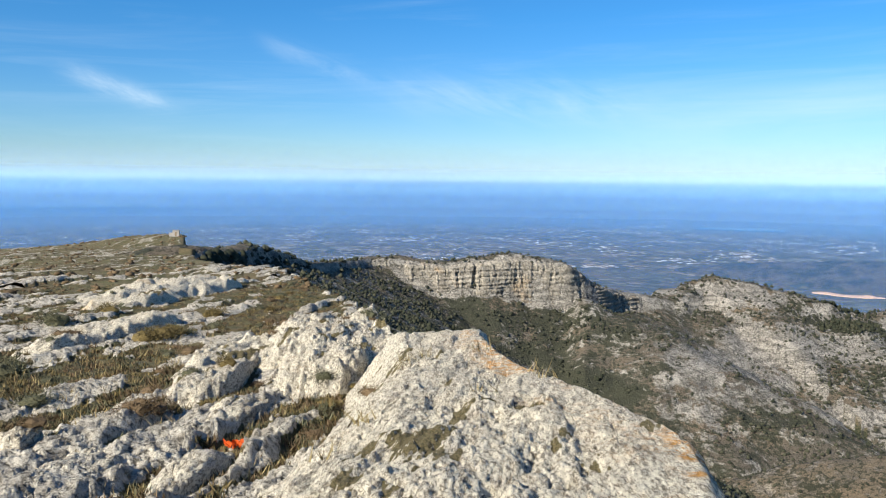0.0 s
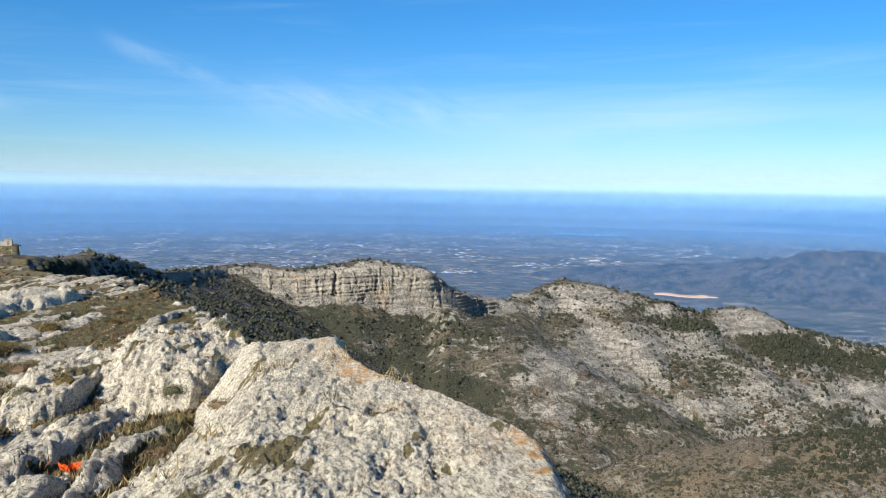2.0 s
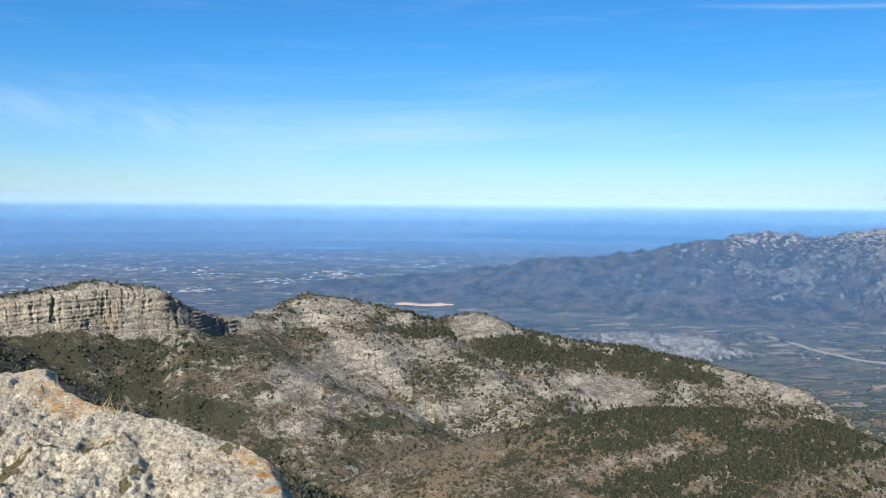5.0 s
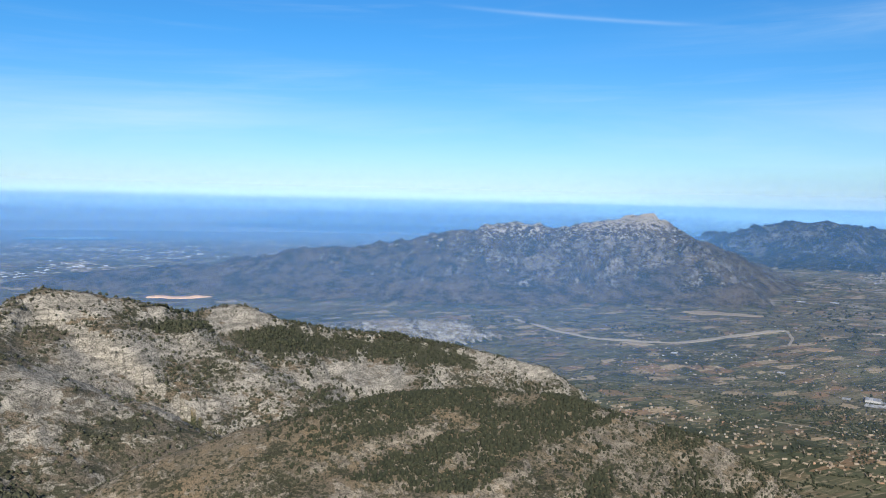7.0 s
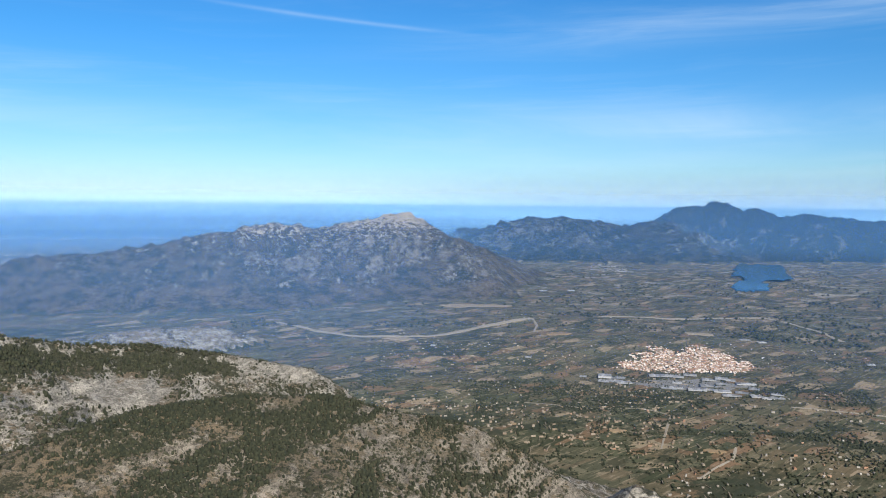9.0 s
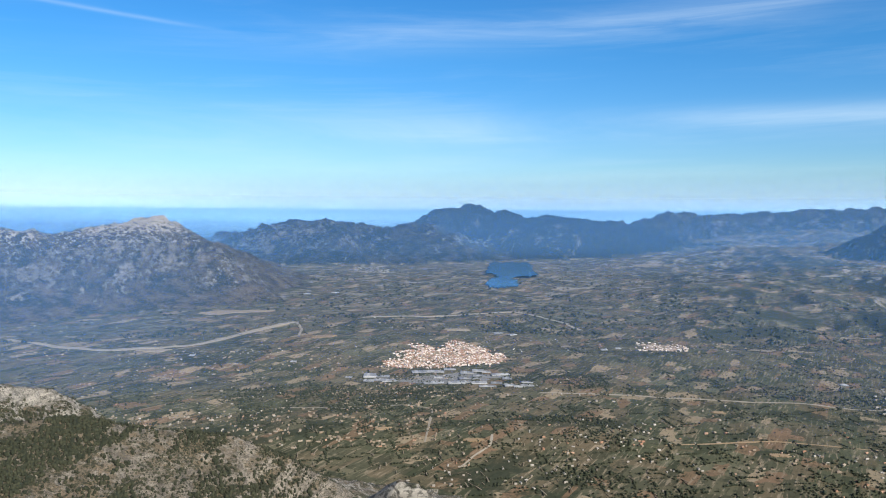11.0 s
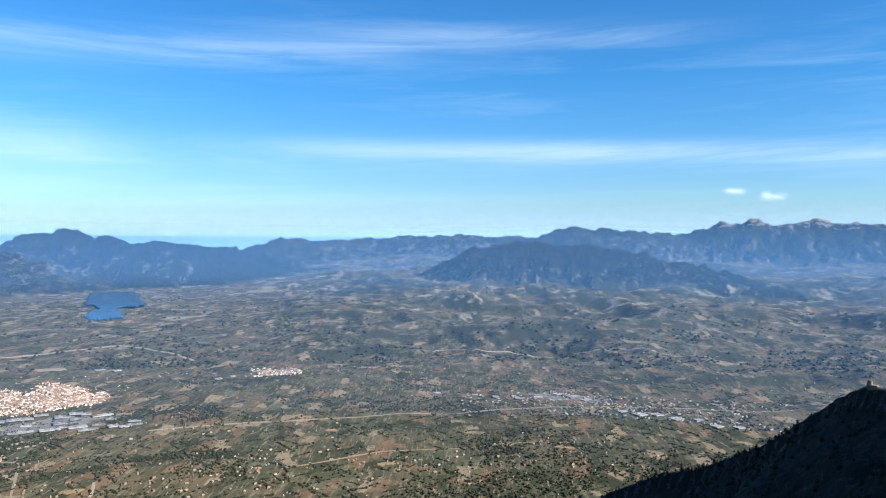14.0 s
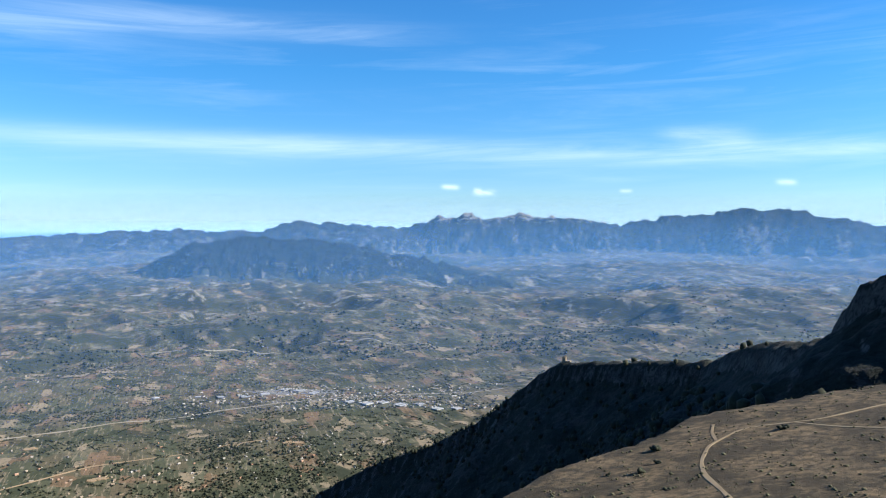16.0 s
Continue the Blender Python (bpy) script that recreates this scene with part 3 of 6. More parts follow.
def rock_relief(x, y, seed=0):
    """Lumps, broken beds, cracks and pits of weathered limestone, in metres."""
    u, v = strike(x, y)
    bend = fbm(u / 2.6, v / 1.2, 4, 301 + seed, 0.6)
    lumps = 0.06 * bend + 0.03 * fbm(u / 0.7, v / 0.35, 4, 307 + seed, 0.6)
    wide = 0.11 * (saw(v / 0.95 + 0.5 * bend + 0.5 * fbm(u / 5, v / 2, 3, 311 + seed), 0.62) - 0.5) * smooth(-0.25, 0.35, fbm(u / 2.4, v / 1.3, 3, 313 + seed))
    narrow = 0.06 * (saw(v / 0.36 + 0.9 * fbm(u / 1.5, v / 0.5, 4, 317 + seed, 0.6), 0.62) - 0.5) * smooth(-0.3, 0.3, fbm(u / 1.2, v / 0.8, 3, 319 + seed))
    cross = -0.07 * smooth(0.05, 0.0, np.abs(fbm(u / 1.5, v / 1.8, 4, 331 + seed, 0.6)))
    cracks = -0.055 * smooth(0.06, 0.0, np.abs(fbm(u / 1.7, v / 0.5, 4, 337 + seed, 0.6)))
    pits = -0.02 * smooth(0.1, 0.5, fbm(x / 0.055, y / 0.09, 2, 347 + seed))
    ledge = fbm(u / 3.2, v / 1.3, 3, 353 + seed) * 3.5
    ledge = 0.06 * (np.floor(ledge) + smooth(0.8, 0.97, ledge - np.floor(ledge)))
    flake = fbm(u / 0.85, v / 0.36, 5, 359 + seed, 0.62) * 6.0
    flake = 0.04 * (np.floor(flake) + smooth(0.75, 1.0, flake - np.floor(flake)))
    return ledge + flake + lumps + wide + narrow + cross + cracks + pits - 0.025 * soil_pockets(x, y, seed)


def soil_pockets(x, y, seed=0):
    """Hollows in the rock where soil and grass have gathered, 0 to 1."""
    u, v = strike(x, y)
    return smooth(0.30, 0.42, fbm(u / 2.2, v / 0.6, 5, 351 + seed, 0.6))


def near_height(x, y, rock):
    """The nearest ground: turf with rugged ledges of limestone."""
    r = np.sqrt(x * x + y * y)
    step = np.minimum(r / 8, 1)
    return home_height(x, y)[0] + step * (0.30 * tilted_beds(x, y)[0] * (0.6 + 0.8 * fbm(x / 4, y / 9, 3, 68)) + rock * (0.10 + 0.65 * rock_relief(x, y, 60)) + 0.16 * fbm(x / 3, y / 6, 4, 67))


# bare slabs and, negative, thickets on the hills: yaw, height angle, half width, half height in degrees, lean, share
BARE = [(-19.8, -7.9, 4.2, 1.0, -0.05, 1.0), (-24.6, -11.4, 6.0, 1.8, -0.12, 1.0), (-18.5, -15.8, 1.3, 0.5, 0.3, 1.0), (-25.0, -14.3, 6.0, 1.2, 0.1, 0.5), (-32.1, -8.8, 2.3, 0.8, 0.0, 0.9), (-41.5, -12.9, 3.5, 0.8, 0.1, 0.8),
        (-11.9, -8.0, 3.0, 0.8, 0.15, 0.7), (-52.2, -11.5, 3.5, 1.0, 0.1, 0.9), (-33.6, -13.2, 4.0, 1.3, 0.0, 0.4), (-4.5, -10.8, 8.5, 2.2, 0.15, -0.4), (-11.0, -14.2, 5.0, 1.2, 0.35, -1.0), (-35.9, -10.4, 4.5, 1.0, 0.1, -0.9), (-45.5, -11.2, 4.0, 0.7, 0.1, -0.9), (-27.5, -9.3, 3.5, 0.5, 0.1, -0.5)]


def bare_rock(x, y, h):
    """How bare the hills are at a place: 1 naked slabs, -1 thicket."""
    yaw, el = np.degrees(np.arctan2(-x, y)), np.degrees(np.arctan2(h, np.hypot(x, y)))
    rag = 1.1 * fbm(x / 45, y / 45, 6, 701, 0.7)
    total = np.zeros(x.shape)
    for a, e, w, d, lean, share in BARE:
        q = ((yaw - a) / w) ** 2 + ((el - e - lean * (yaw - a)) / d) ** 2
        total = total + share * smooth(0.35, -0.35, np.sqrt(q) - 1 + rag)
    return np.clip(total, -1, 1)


def build_land():
    yaws = np.concatenate([np.arange(196, 38, -3.0), np.arange(38, -162, -0.18), np.arange(-162, -164.5, -2.0)])
    yaws = np.concatenate([yaws, [-164.0]])
    rs = np.concatenate([[0.01, 0.3, 0.7, 1.2, 2.0], rows_between(3.0, 52.0, 1.06)[:-1], rows_between(52.0, 1100.0, 1.0125)[:-1], rows_between(1100.0, 2800.0, 1.02)[:-1], rows_between(2800.0, 16000.0, 1.0105)[:-1], rows_between(16000.0, 20000.0, 1.05)[:-1], rows_between(20000.0, 260000.0, 1.2)])
    x, y, quads = grid(yaws, rs)
    h, which = land(x, y)
    r = np.sqrt(x * x + y * y)
    yaw = np.degrees(np.arctan2(-x, y))
    rock = np.where(which == 1, rock_cover(x, y), 0)
    brown = np.clip(smooth(-82, -118, yaw + 8 * fbm(x / 6, y / 6, 3, 91)) + smooth(140, 178, yaw + 8 * fbm(x / 6, y / 6, 3, 92)), 0, 1)
    rock = rock * (1 - brown * 0.8) * (1 - 0.5 * smooth(35, 80, r))
    h = h + np.where(which == 1, (rock * 0.14 + 0.22 * tilted_beds(x, y)[0] + rock * 0.35 * np.maximum(fbm(x / 3, y / 3, 5, 62, 0.65), 0)) * np.minimum(r / 8, 1) * (1 - brown * 0.85) + 0.10 * fbm(x / 0.7, y / 0.7, 3, 61) * rock, 0)
    H, R = h.reshape(len(rs), -1), r.reshape(len(rs), -1)
    steep = np.hypot(np.gradient(H, axis=0) / np.gradient(R, axis=0), np.gradient(H, axis=1) / (R * np.radians(0.18))).ravel()
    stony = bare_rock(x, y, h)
    sea = smooth(13000, 15500, r) * smooth(-46, -58, yaw) * smooth(-125, -112, yaw)
    verts, true = placed(x, y, h), np.stack([x, y, h], -1)
    own = which[quads[:, 0]]
    # the finer sheet takes the place of the nearest ground
    inner = (r[quads].max(1) < 52.01) & (yaw[quads].min(1) > -26.1) & (yaw[quads].max(1) < 38.01) & (r[quads].min(1) > 2.9)
    upland = ((r < 1090) & (yaw > -66) & (yaw < 40))[quads[:, 0]]
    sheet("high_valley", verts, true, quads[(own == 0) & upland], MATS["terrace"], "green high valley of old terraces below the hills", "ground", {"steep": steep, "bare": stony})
    sheet("ground", verts, true, quads[(own == 0) & ~upland], MATS["valley"], "broad valley floor of fields, groves and scattered farms, out to the sea", "valley", {"sea": sea, "steep": steep})
    below = ((home_height(x, y)[1] > 22) & (yaw > -100) & (yaw < 30))[quads[:, 0]]
    sheet("summit_slope", verts, true, quads[(own == 1) & below], MATS["terrace"], "scrubby stony slope that falls away below the summit", "ground", {"steep": steep, "bare": stony})
    sheet("summit_ground", verts, true, quads[(own == 1) & ~inner & ~below], MATS["summit"], "stony summit slope of turf and limestone ledges", "ground", {"rock": rock, "dry": brown})
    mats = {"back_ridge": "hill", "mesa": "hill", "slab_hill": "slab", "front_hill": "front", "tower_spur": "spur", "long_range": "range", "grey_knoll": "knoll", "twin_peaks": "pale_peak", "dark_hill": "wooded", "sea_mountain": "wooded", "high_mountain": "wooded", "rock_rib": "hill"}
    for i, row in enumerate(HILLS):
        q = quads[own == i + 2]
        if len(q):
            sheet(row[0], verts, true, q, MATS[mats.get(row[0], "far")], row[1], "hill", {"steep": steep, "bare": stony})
    # nearest ground, finer
    yaws = np.arange(38.0, -26.05, -0.14)
    rs = rows_between(rs[5], 52.0, 1.0085)
    x, y, quads = grid(yaws, rs)
    rock = rock_cover(x, y)
    h = near_height(x, y, rock)
    verts, true = placed(x, y, h), np.stack([x, y, h], -1)
    sheet("near_ground", verts, true, quads, MATS["summit"], "turf and weathered limestone ledges on the summit", "ground", {"rock": rock})


build_land()


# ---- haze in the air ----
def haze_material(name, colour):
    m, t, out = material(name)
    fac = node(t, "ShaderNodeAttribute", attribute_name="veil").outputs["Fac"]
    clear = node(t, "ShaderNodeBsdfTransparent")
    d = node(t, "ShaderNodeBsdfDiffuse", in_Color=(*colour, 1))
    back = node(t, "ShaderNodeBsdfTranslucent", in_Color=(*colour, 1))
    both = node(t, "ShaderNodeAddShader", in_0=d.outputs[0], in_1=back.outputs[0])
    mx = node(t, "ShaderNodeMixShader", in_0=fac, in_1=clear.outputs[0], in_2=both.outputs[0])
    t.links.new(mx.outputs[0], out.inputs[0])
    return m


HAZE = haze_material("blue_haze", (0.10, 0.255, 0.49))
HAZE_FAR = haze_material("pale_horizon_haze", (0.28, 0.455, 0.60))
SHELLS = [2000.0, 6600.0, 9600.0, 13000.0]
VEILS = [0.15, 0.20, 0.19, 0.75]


def haze_shell(i, lean):
    """A veil of hazy air round the summit at one distance; it thins out downwards to the land and upwards to the sky.
    Each stands as a pair of cones, one leaning in and one leaning out, which together scatter the sun alike to all sides;
    the last, at the horizon, is finely pleated instead."""
    r = SHELLS[i]
    last = i + 1 == len(SHELLS)
    nxt = 40000.0 if last else (3.2, 1.7, 1.4)[i] * r
    alpha = VEILS[i] if last else 1 - math.sqrt(1 - VEILS[i])
    foot = math.degrees(math.atan2(FLOOR, r))
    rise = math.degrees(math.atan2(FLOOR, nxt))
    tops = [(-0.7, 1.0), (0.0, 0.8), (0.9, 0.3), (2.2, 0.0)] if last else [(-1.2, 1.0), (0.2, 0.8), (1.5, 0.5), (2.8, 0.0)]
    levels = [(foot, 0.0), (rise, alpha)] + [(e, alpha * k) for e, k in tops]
    built = float(shrink(r))
    yaw = np.concatenate([np.arange(36.0, -165.0, -0.02), np.arange(-165.0, -324.0, -1.0)]) if last else np.arange(36.0, -324.0, -0.75)
    n = len(yaw)
    k = np.arange(n)
    rings = []
    for e, _ in levels:
        tan = math.tan(radians(e))
        if last:
            q = built * (1 + np.where((k % 2 == 0) & (yaw > -165), 1.0, 0.0) * radians(0.02))
        else:
            q = np.full(n, (built - lean * 0.45 * built * math.tan(radians(foot)) / 0.7) / (1 - lean * tan / 0.7))
        x, y = polar(yaw, q)
        rings.append(np.stack([x, y, q * tan + EYE], -1))
    verts = np.concatenate(rings)
    ring = (np.arange(len(levels) - 1) * n)[:, None]
    quads = np.stack([ring + k, ring + (k + 1) % n, ring + n + (k + 1) % n, ring + n + k], -1).reshape(-1, 4)
    me = bpy.data.meshes.new("haze")
    me.from_pydata(verts.tolist(), [], quads.tolist())
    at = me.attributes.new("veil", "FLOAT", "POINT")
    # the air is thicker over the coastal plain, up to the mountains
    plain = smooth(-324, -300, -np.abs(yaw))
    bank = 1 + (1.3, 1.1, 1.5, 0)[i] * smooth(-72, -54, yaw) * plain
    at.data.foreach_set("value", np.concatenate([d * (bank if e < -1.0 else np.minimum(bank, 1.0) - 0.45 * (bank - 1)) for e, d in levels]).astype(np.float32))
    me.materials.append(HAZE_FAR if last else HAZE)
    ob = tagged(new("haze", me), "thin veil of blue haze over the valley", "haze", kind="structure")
    ob.visible_shadow = False  # clear air: the sun passes
    return ob


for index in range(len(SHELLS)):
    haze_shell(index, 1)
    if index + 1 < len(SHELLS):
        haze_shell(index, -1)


# ---- rocks of the summit ----
def stone_material(name, pale, mid_tone, dark, lichen, relief=0.12, strata=0.0):
    m, t, out = material(name)
    p = node(t, "ShaderNodeNewGeometry").outputs["Position"]
    strike = node(t, "ShaderNodeMapping", in_Vector=p, in_Rotation=(0, 0, 0.17), in_Scale=(1.5, 0.6, 1.5)).outputs[0]
    big, mid, fine, grit = noise_tex(t, p, 0.5, 4, 0.6), noise_tex(t, strike, 2.4, 8, 0.72, 0.6), noise_tex(t, strike, 9.0, 8, 0.78, 0.5), noise_tex(t, p, 34.0, 5, 0.75)
    c = mix(t, ramp(t, mid, [(0.40, 0.0), (0.56, 1.0)]), mid_tone, pale)
    c = mix(t, ramp(t, noise_tex(t, p, 1.1, 6, 0.7), [(0.56, 0.0), (0.66, 0.55)]), c, (0.56, 0.43, 0.29))
    c = mix(t, ramp(t, fine, [(0.42, 1.0), (0.465, 0.0)]), c, dark)
    c = mix(t, ramp(t, mid, [(0.33, 0.9), (0.39, 0.0)]), c, tuple(v * 0.6 for v in dark))
    c = mix(t, ramp(t, noise_tex(t, strike, 0.7, 7, 0.74, 0.5), [(0.38, 0.7), (0.47, 0.0)]), c, (0.40, 0.365, 0.30))
    c = mix(t, ramp(t, grit, [(0.43, 0.85), (0.48, 0.0)]), c, (0.40, 0.335, 0.235))
    crumb = noise_tex(t, strike, 15.0, 7, 0.8, 0.9)
    c = mix(t, ramp(t, crumb, [(0.435, 0.9), (0.47, 0.0)]), c, (0.20, 0.165, 0.115))
    c = mix(t, ramp(t, crumb, [(0.51, 0.0), (0.56, 0.8)]), c, (0.80, 0.725, 0.555))
    spots = math_node(t, "ADD", math_node(t, "MULTIPLY", big, 0.6), math_node(t, "MULTIPLY", fine, 0.4))
    c = mix(t, ramp(t, spots, [(0.58, 0.0), (0.64, lichen * 0.6)]), c, (0.40, 0.24, 0.09))
    rim = math_node(t, "MULTIPLY", ramp(t, node(t, "ShaderNodeAttribute", attribute_name="lichen").outputs["Fac"], [(0.05, 0.0), (0.5, 1.0)]), ramp(t, noise_tex(t, p, 6.0, 8, 0.78, 0.6), [(0.47, 0.0), (0.56, 0.9)]))
    c = mix(t, rim, c, mix(t, grit, (0.50, 0.17, 0.015), (0.55, 0.30, 0.05)))
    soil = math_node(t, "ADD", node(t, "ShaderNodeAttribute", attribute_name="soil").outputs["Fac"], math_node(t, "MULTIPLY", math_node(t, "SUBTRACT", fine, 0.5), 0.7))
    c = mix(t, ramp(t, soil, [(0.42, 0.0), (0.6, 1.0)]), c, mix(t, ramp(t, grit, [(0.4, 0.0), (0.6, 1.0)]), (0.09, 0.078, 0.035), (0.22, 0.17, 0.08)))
    height = math_node(t, "ADD", math_node(t, "ADD", math_node(t, "MULTIPLY", mid, 0.6), math_node(t, "MULTIPLY", fine, 0.5)), math_node(t, "ADD", math_node(t, "MULTIPLY", crumb, 0.45), math_node(t, "MULTIPLY", grit, 0.22)))
    surface(t, out, c, 0.95, height, 0.75, relief * 1.5)
    return m


MATS["stone"] = stone_material("weathered_limestone", (0.76, 0.685, 0.51), (0.53, 0.465, 0.34), (0.15, 0.122, 0.085), 0.7)


def cliff_material():
    m, t, out = material("banded_cliff")
    p = node(t, "ShaderNodeNewGeometry").outputs["Position"]
    layers = noise_tex(t, node(t, "ShaderNodeMapping", in_Vector=p, in_Scale=(0.00816, 0.00816, 0.218)).outputs[0], 1.0, 5, 0.65, 0.3)
    streaks = noise_tex(t, node(t, "ShaderNodeMapping", in_Vector=p, in_Scale=(0.15, 0.15, 0.0204)).outputs[0], 1.0, 5, 0.65)
    patch = noise_tex(t, p, 0.045, 4, 0.6)
    grain = noise_tex(t, p, 0.7, 5, 0.7)
    c = mix(t, ramp(t, layers, [(0.36, 0.0), (0.62, 1.0)]), (0.23, 0.205, 0.165), (0.36, 0.32, 0.25))
    c = mix(t, ramp(t, streaks, [(0.34, 0.7), (0.48, 0.0)]), c, (0.102, 0.0918, 0.0748))
    c = mix(t, ramp(t, patch, [(0.54, 0.0), (0.64, 0.75)]), c, (0.36, 0.25, 0.14))
    c = mix(t, ramp(t, grain, [(0.40, 0.8), (0.52, 0.0)]), c, (0.0816, 0.0748, 0.0544))
    surface(t, out, c, 0.95, math_node(t, "ADD", math_node(t, "ADD", layers, streaks), grain), 1.0, 1.2)
    return m


MATS["cliff"] = cliff_material()
LEFT_R, LEFT_YAW = [3, 5, 8, 9.5, 11, 12.3, 15, 17], [60, 36, 19.6, 14.5, 10.9, 8.6, 7.4, 6.8]
RIM_R, RIM_YAW = [4, 6.0, 7.0, 8.2, 9.2, 10, 11.6, 13.4, 14.6, 16.2, 16.9], [-18.6, -18.0, -17.6, -16.4, -13.3, -11.2, -7.5, -4.4, -3.6, -3.0, -3.0]


TOPS = []


def outcrop(name, label, yaw0, yaw1, r0, r1, height, fine=(0.12, 1.007), lichen=None):
    """A rock that rises from the summit: height() gives its top at true places, far below the ground where it ends."""
    x, y, quads = grid(np.arange(yaw0, yaw1, -fine[0]), rows_between(r0, r1, fine[1]))
    h = height(x, y)
    TOPS.append(height)
    ground = home_height(x, y)[0]
    keep = (h > ground - 0.5)[quads].all(1)
    verts, true = placed(x, y, h), np.stack([x, y, h], -1)
    n_r = len(rows_between(r0, r1, fine[1]))
    H, R = h.reshape(n_r, -1), np.hypot(x, y).reshape(n_r, -1)
    slope = np.hypot(np.gradient(H, axis=0) / np.gradient(R, axis=0), np.gradient(H, axis=1) / (R * np.radians(fine[0])))
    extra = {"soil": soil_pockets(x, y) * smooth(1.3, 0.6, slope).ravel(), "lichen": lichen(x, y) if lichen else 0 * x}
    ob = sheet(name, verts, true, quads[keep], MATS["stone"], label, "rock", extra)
    ob["kind"] = ""
    del ob["kind"]
    return ob


def slab_height(x, y):
    r = np.sqrt(x * x + y * y)
    yaw = np.degrees(np.arctan2(-x, y)) + 0.9 * fbm(x / 2.2, y / 2.2, 3, 401)
    a, b = np.interp(r, LEFT_R, LEFT_YAW), np.interp(r, RIM_R, RIM_YAW)
    across = (a - yaw) / (a - b)
    ground = -1.65 - 1.65 * (1 - np.exp(-r / 5)) - 0.062 * r
    top = -1.72 - 0.083 * r + 0.10 * np.exp(-((r - 15.8) / 1.3) ** 2) * smooth(0.3, 0.9, across)
    h = ground - 0.05 + (top - ground) * smooth(-0.02, 0.5, across) + rock_relief(x, y) * smooth(-0.05, 0.15, across) * 0.48 * (1 - 0.6 * smooth(0.78, 1.0, across))
    over = (across - 1) * (a - b) * np.radians(1) * r  # metres past the rim
    h = h - 0.9 * np.maximum(over, 0) - 3.2 * smooth(0.12, 0.5, over) - 6 * np.maximum(over - 0.4, 0)
    h = h - 5 * smooth(0, -0.15, across) - 6 * np.maximum(r - 16.9 - 0.4 * fbm(x, y, 3, 405), 0)
    return h


def ledge_rock(centre_yaw, centre_r, length, width, turn, rise, seed):
    """Height function of a lone ledge: a rough flat-topped hump, steep on its shaded side."""
    cx, cy = polar(centre_yaw, centre_r)
    c, s = math.cos(radians(turn)), math.sin(radians(turn))
    grain = max(1.0, centre_r / 25)

    def height(x, y):
        u, v = ((x - cx) * c + (y - cy) * s) / length, (-(x - cx) * s + (y - cy) * c) / width
        d = np.sqrt(u * u + v * v) + 0.30 * fbm(x / (width * 0.9), y / (width * 1.8), 5, seed, 0.6)
        ground = home_height(x, y)[0]
        wall = (0.15 + 0.75 * smooth(0.2, -0.3, v)) * smooth(1.0, 0.5, np.abs(u))  # the side away from the sun is sheer
        return ground - 0.6 + (rise + 0.6) * (wall * smooth(1.22, 0.82, d) + (1 - wall) * smooth(1.05, 0.05, d)) + rock_relief(x / grain, y / grain, seed) * grain ** 0.5 * 0.95 * min(rise + 0.25, 1.0) - 3 * smooth(1.15, 1.3, d)

    return height


def slab_lichen(x, y):
    r = np.sqrt(x * x + y * y)
    yaw = np.degrees(np.arctan2(-x, y))
    past = (yaw - np.interp(r, RIM_R, RIM_YAW)) * np.radians(1) * r  # metres inside the rim
    spots = smooth(-0.3, 0.15, fbm(x / 1.1, y / 1.1, 4, 421))
    ends = 0.25 + 0.75 * np.exp(-((yaw + 5.2) / 2.6) ** 2) + 0.6 * np.exp(-((yaw + 17.2) / 1.6) ** 2)
    return 0.8 * smooth(1.4, 0.2, past) * spots * np.minimum(ends, 1.0)


outcrop("limestone_slab", "broad pale limestone slab with orange lichen on its rim", 40, -27, 4.2, 19, slab_height, (0.1, 1.0052), slab_lichen)
outcrop("limestone_outcrop", "rugged limestone outcrop with a shaded hollow beside the slab", 24, 2.5, 14.5, 36, ledge_rock(9.4, 21.5, 8.5, 3.4, 88, 0.72, 21), (0.1, 1.006))
outcrop("limestone_boulder", "pitted grey boulder beside the grassy gully", 25, 12.5, 8.2, 12.5, ledge_rock(18.0, 10.3, 1.7, 0.5, 82, 0.32, 22))
outcrop("limestone_boulder", "low dark boulder in the turf", 33, 24, 11.0, 15, ledge_rock(28.4, 13.0, 0.75, 0.5, 100, 0.5, 23))
outcrop("limestone_outcrop", "long pale rock ledge on the grassy slope", 31, 8, 12.5, 26, ledge_rock(16.5, 18.3, 4.6, 1.1, 88, 0.5, 24))
outcrop("limestone_outcrop", "low rock ledge between two bushes", 26, 10, 10.5, 17.5, ledge_rock(15.2, 13.9, 2.3, 0.6, 85, 0.36, 25))
outcrop("limestone_outcrop", "long flat rock ledge sunk in the turf", 38, 19, 7.5, 14, ledge_rock(27.0, 10.4, 2.6, 0.7, 90, 0.3, 26))
outcrop("limestone_outcrop", "bare rock shelf high on the slope", 30, 13, 28, 60, ledge_rock(20.5, 42, 9.0, 3.0, 85, 0.7, 27))
outcrop("limestone_outcrop", "broken pale ledge beside the gorse", 36, 14, 19, 36, ledge_rock(24.0, 27, 5.5, 1.5, 80, 0.5, 28))


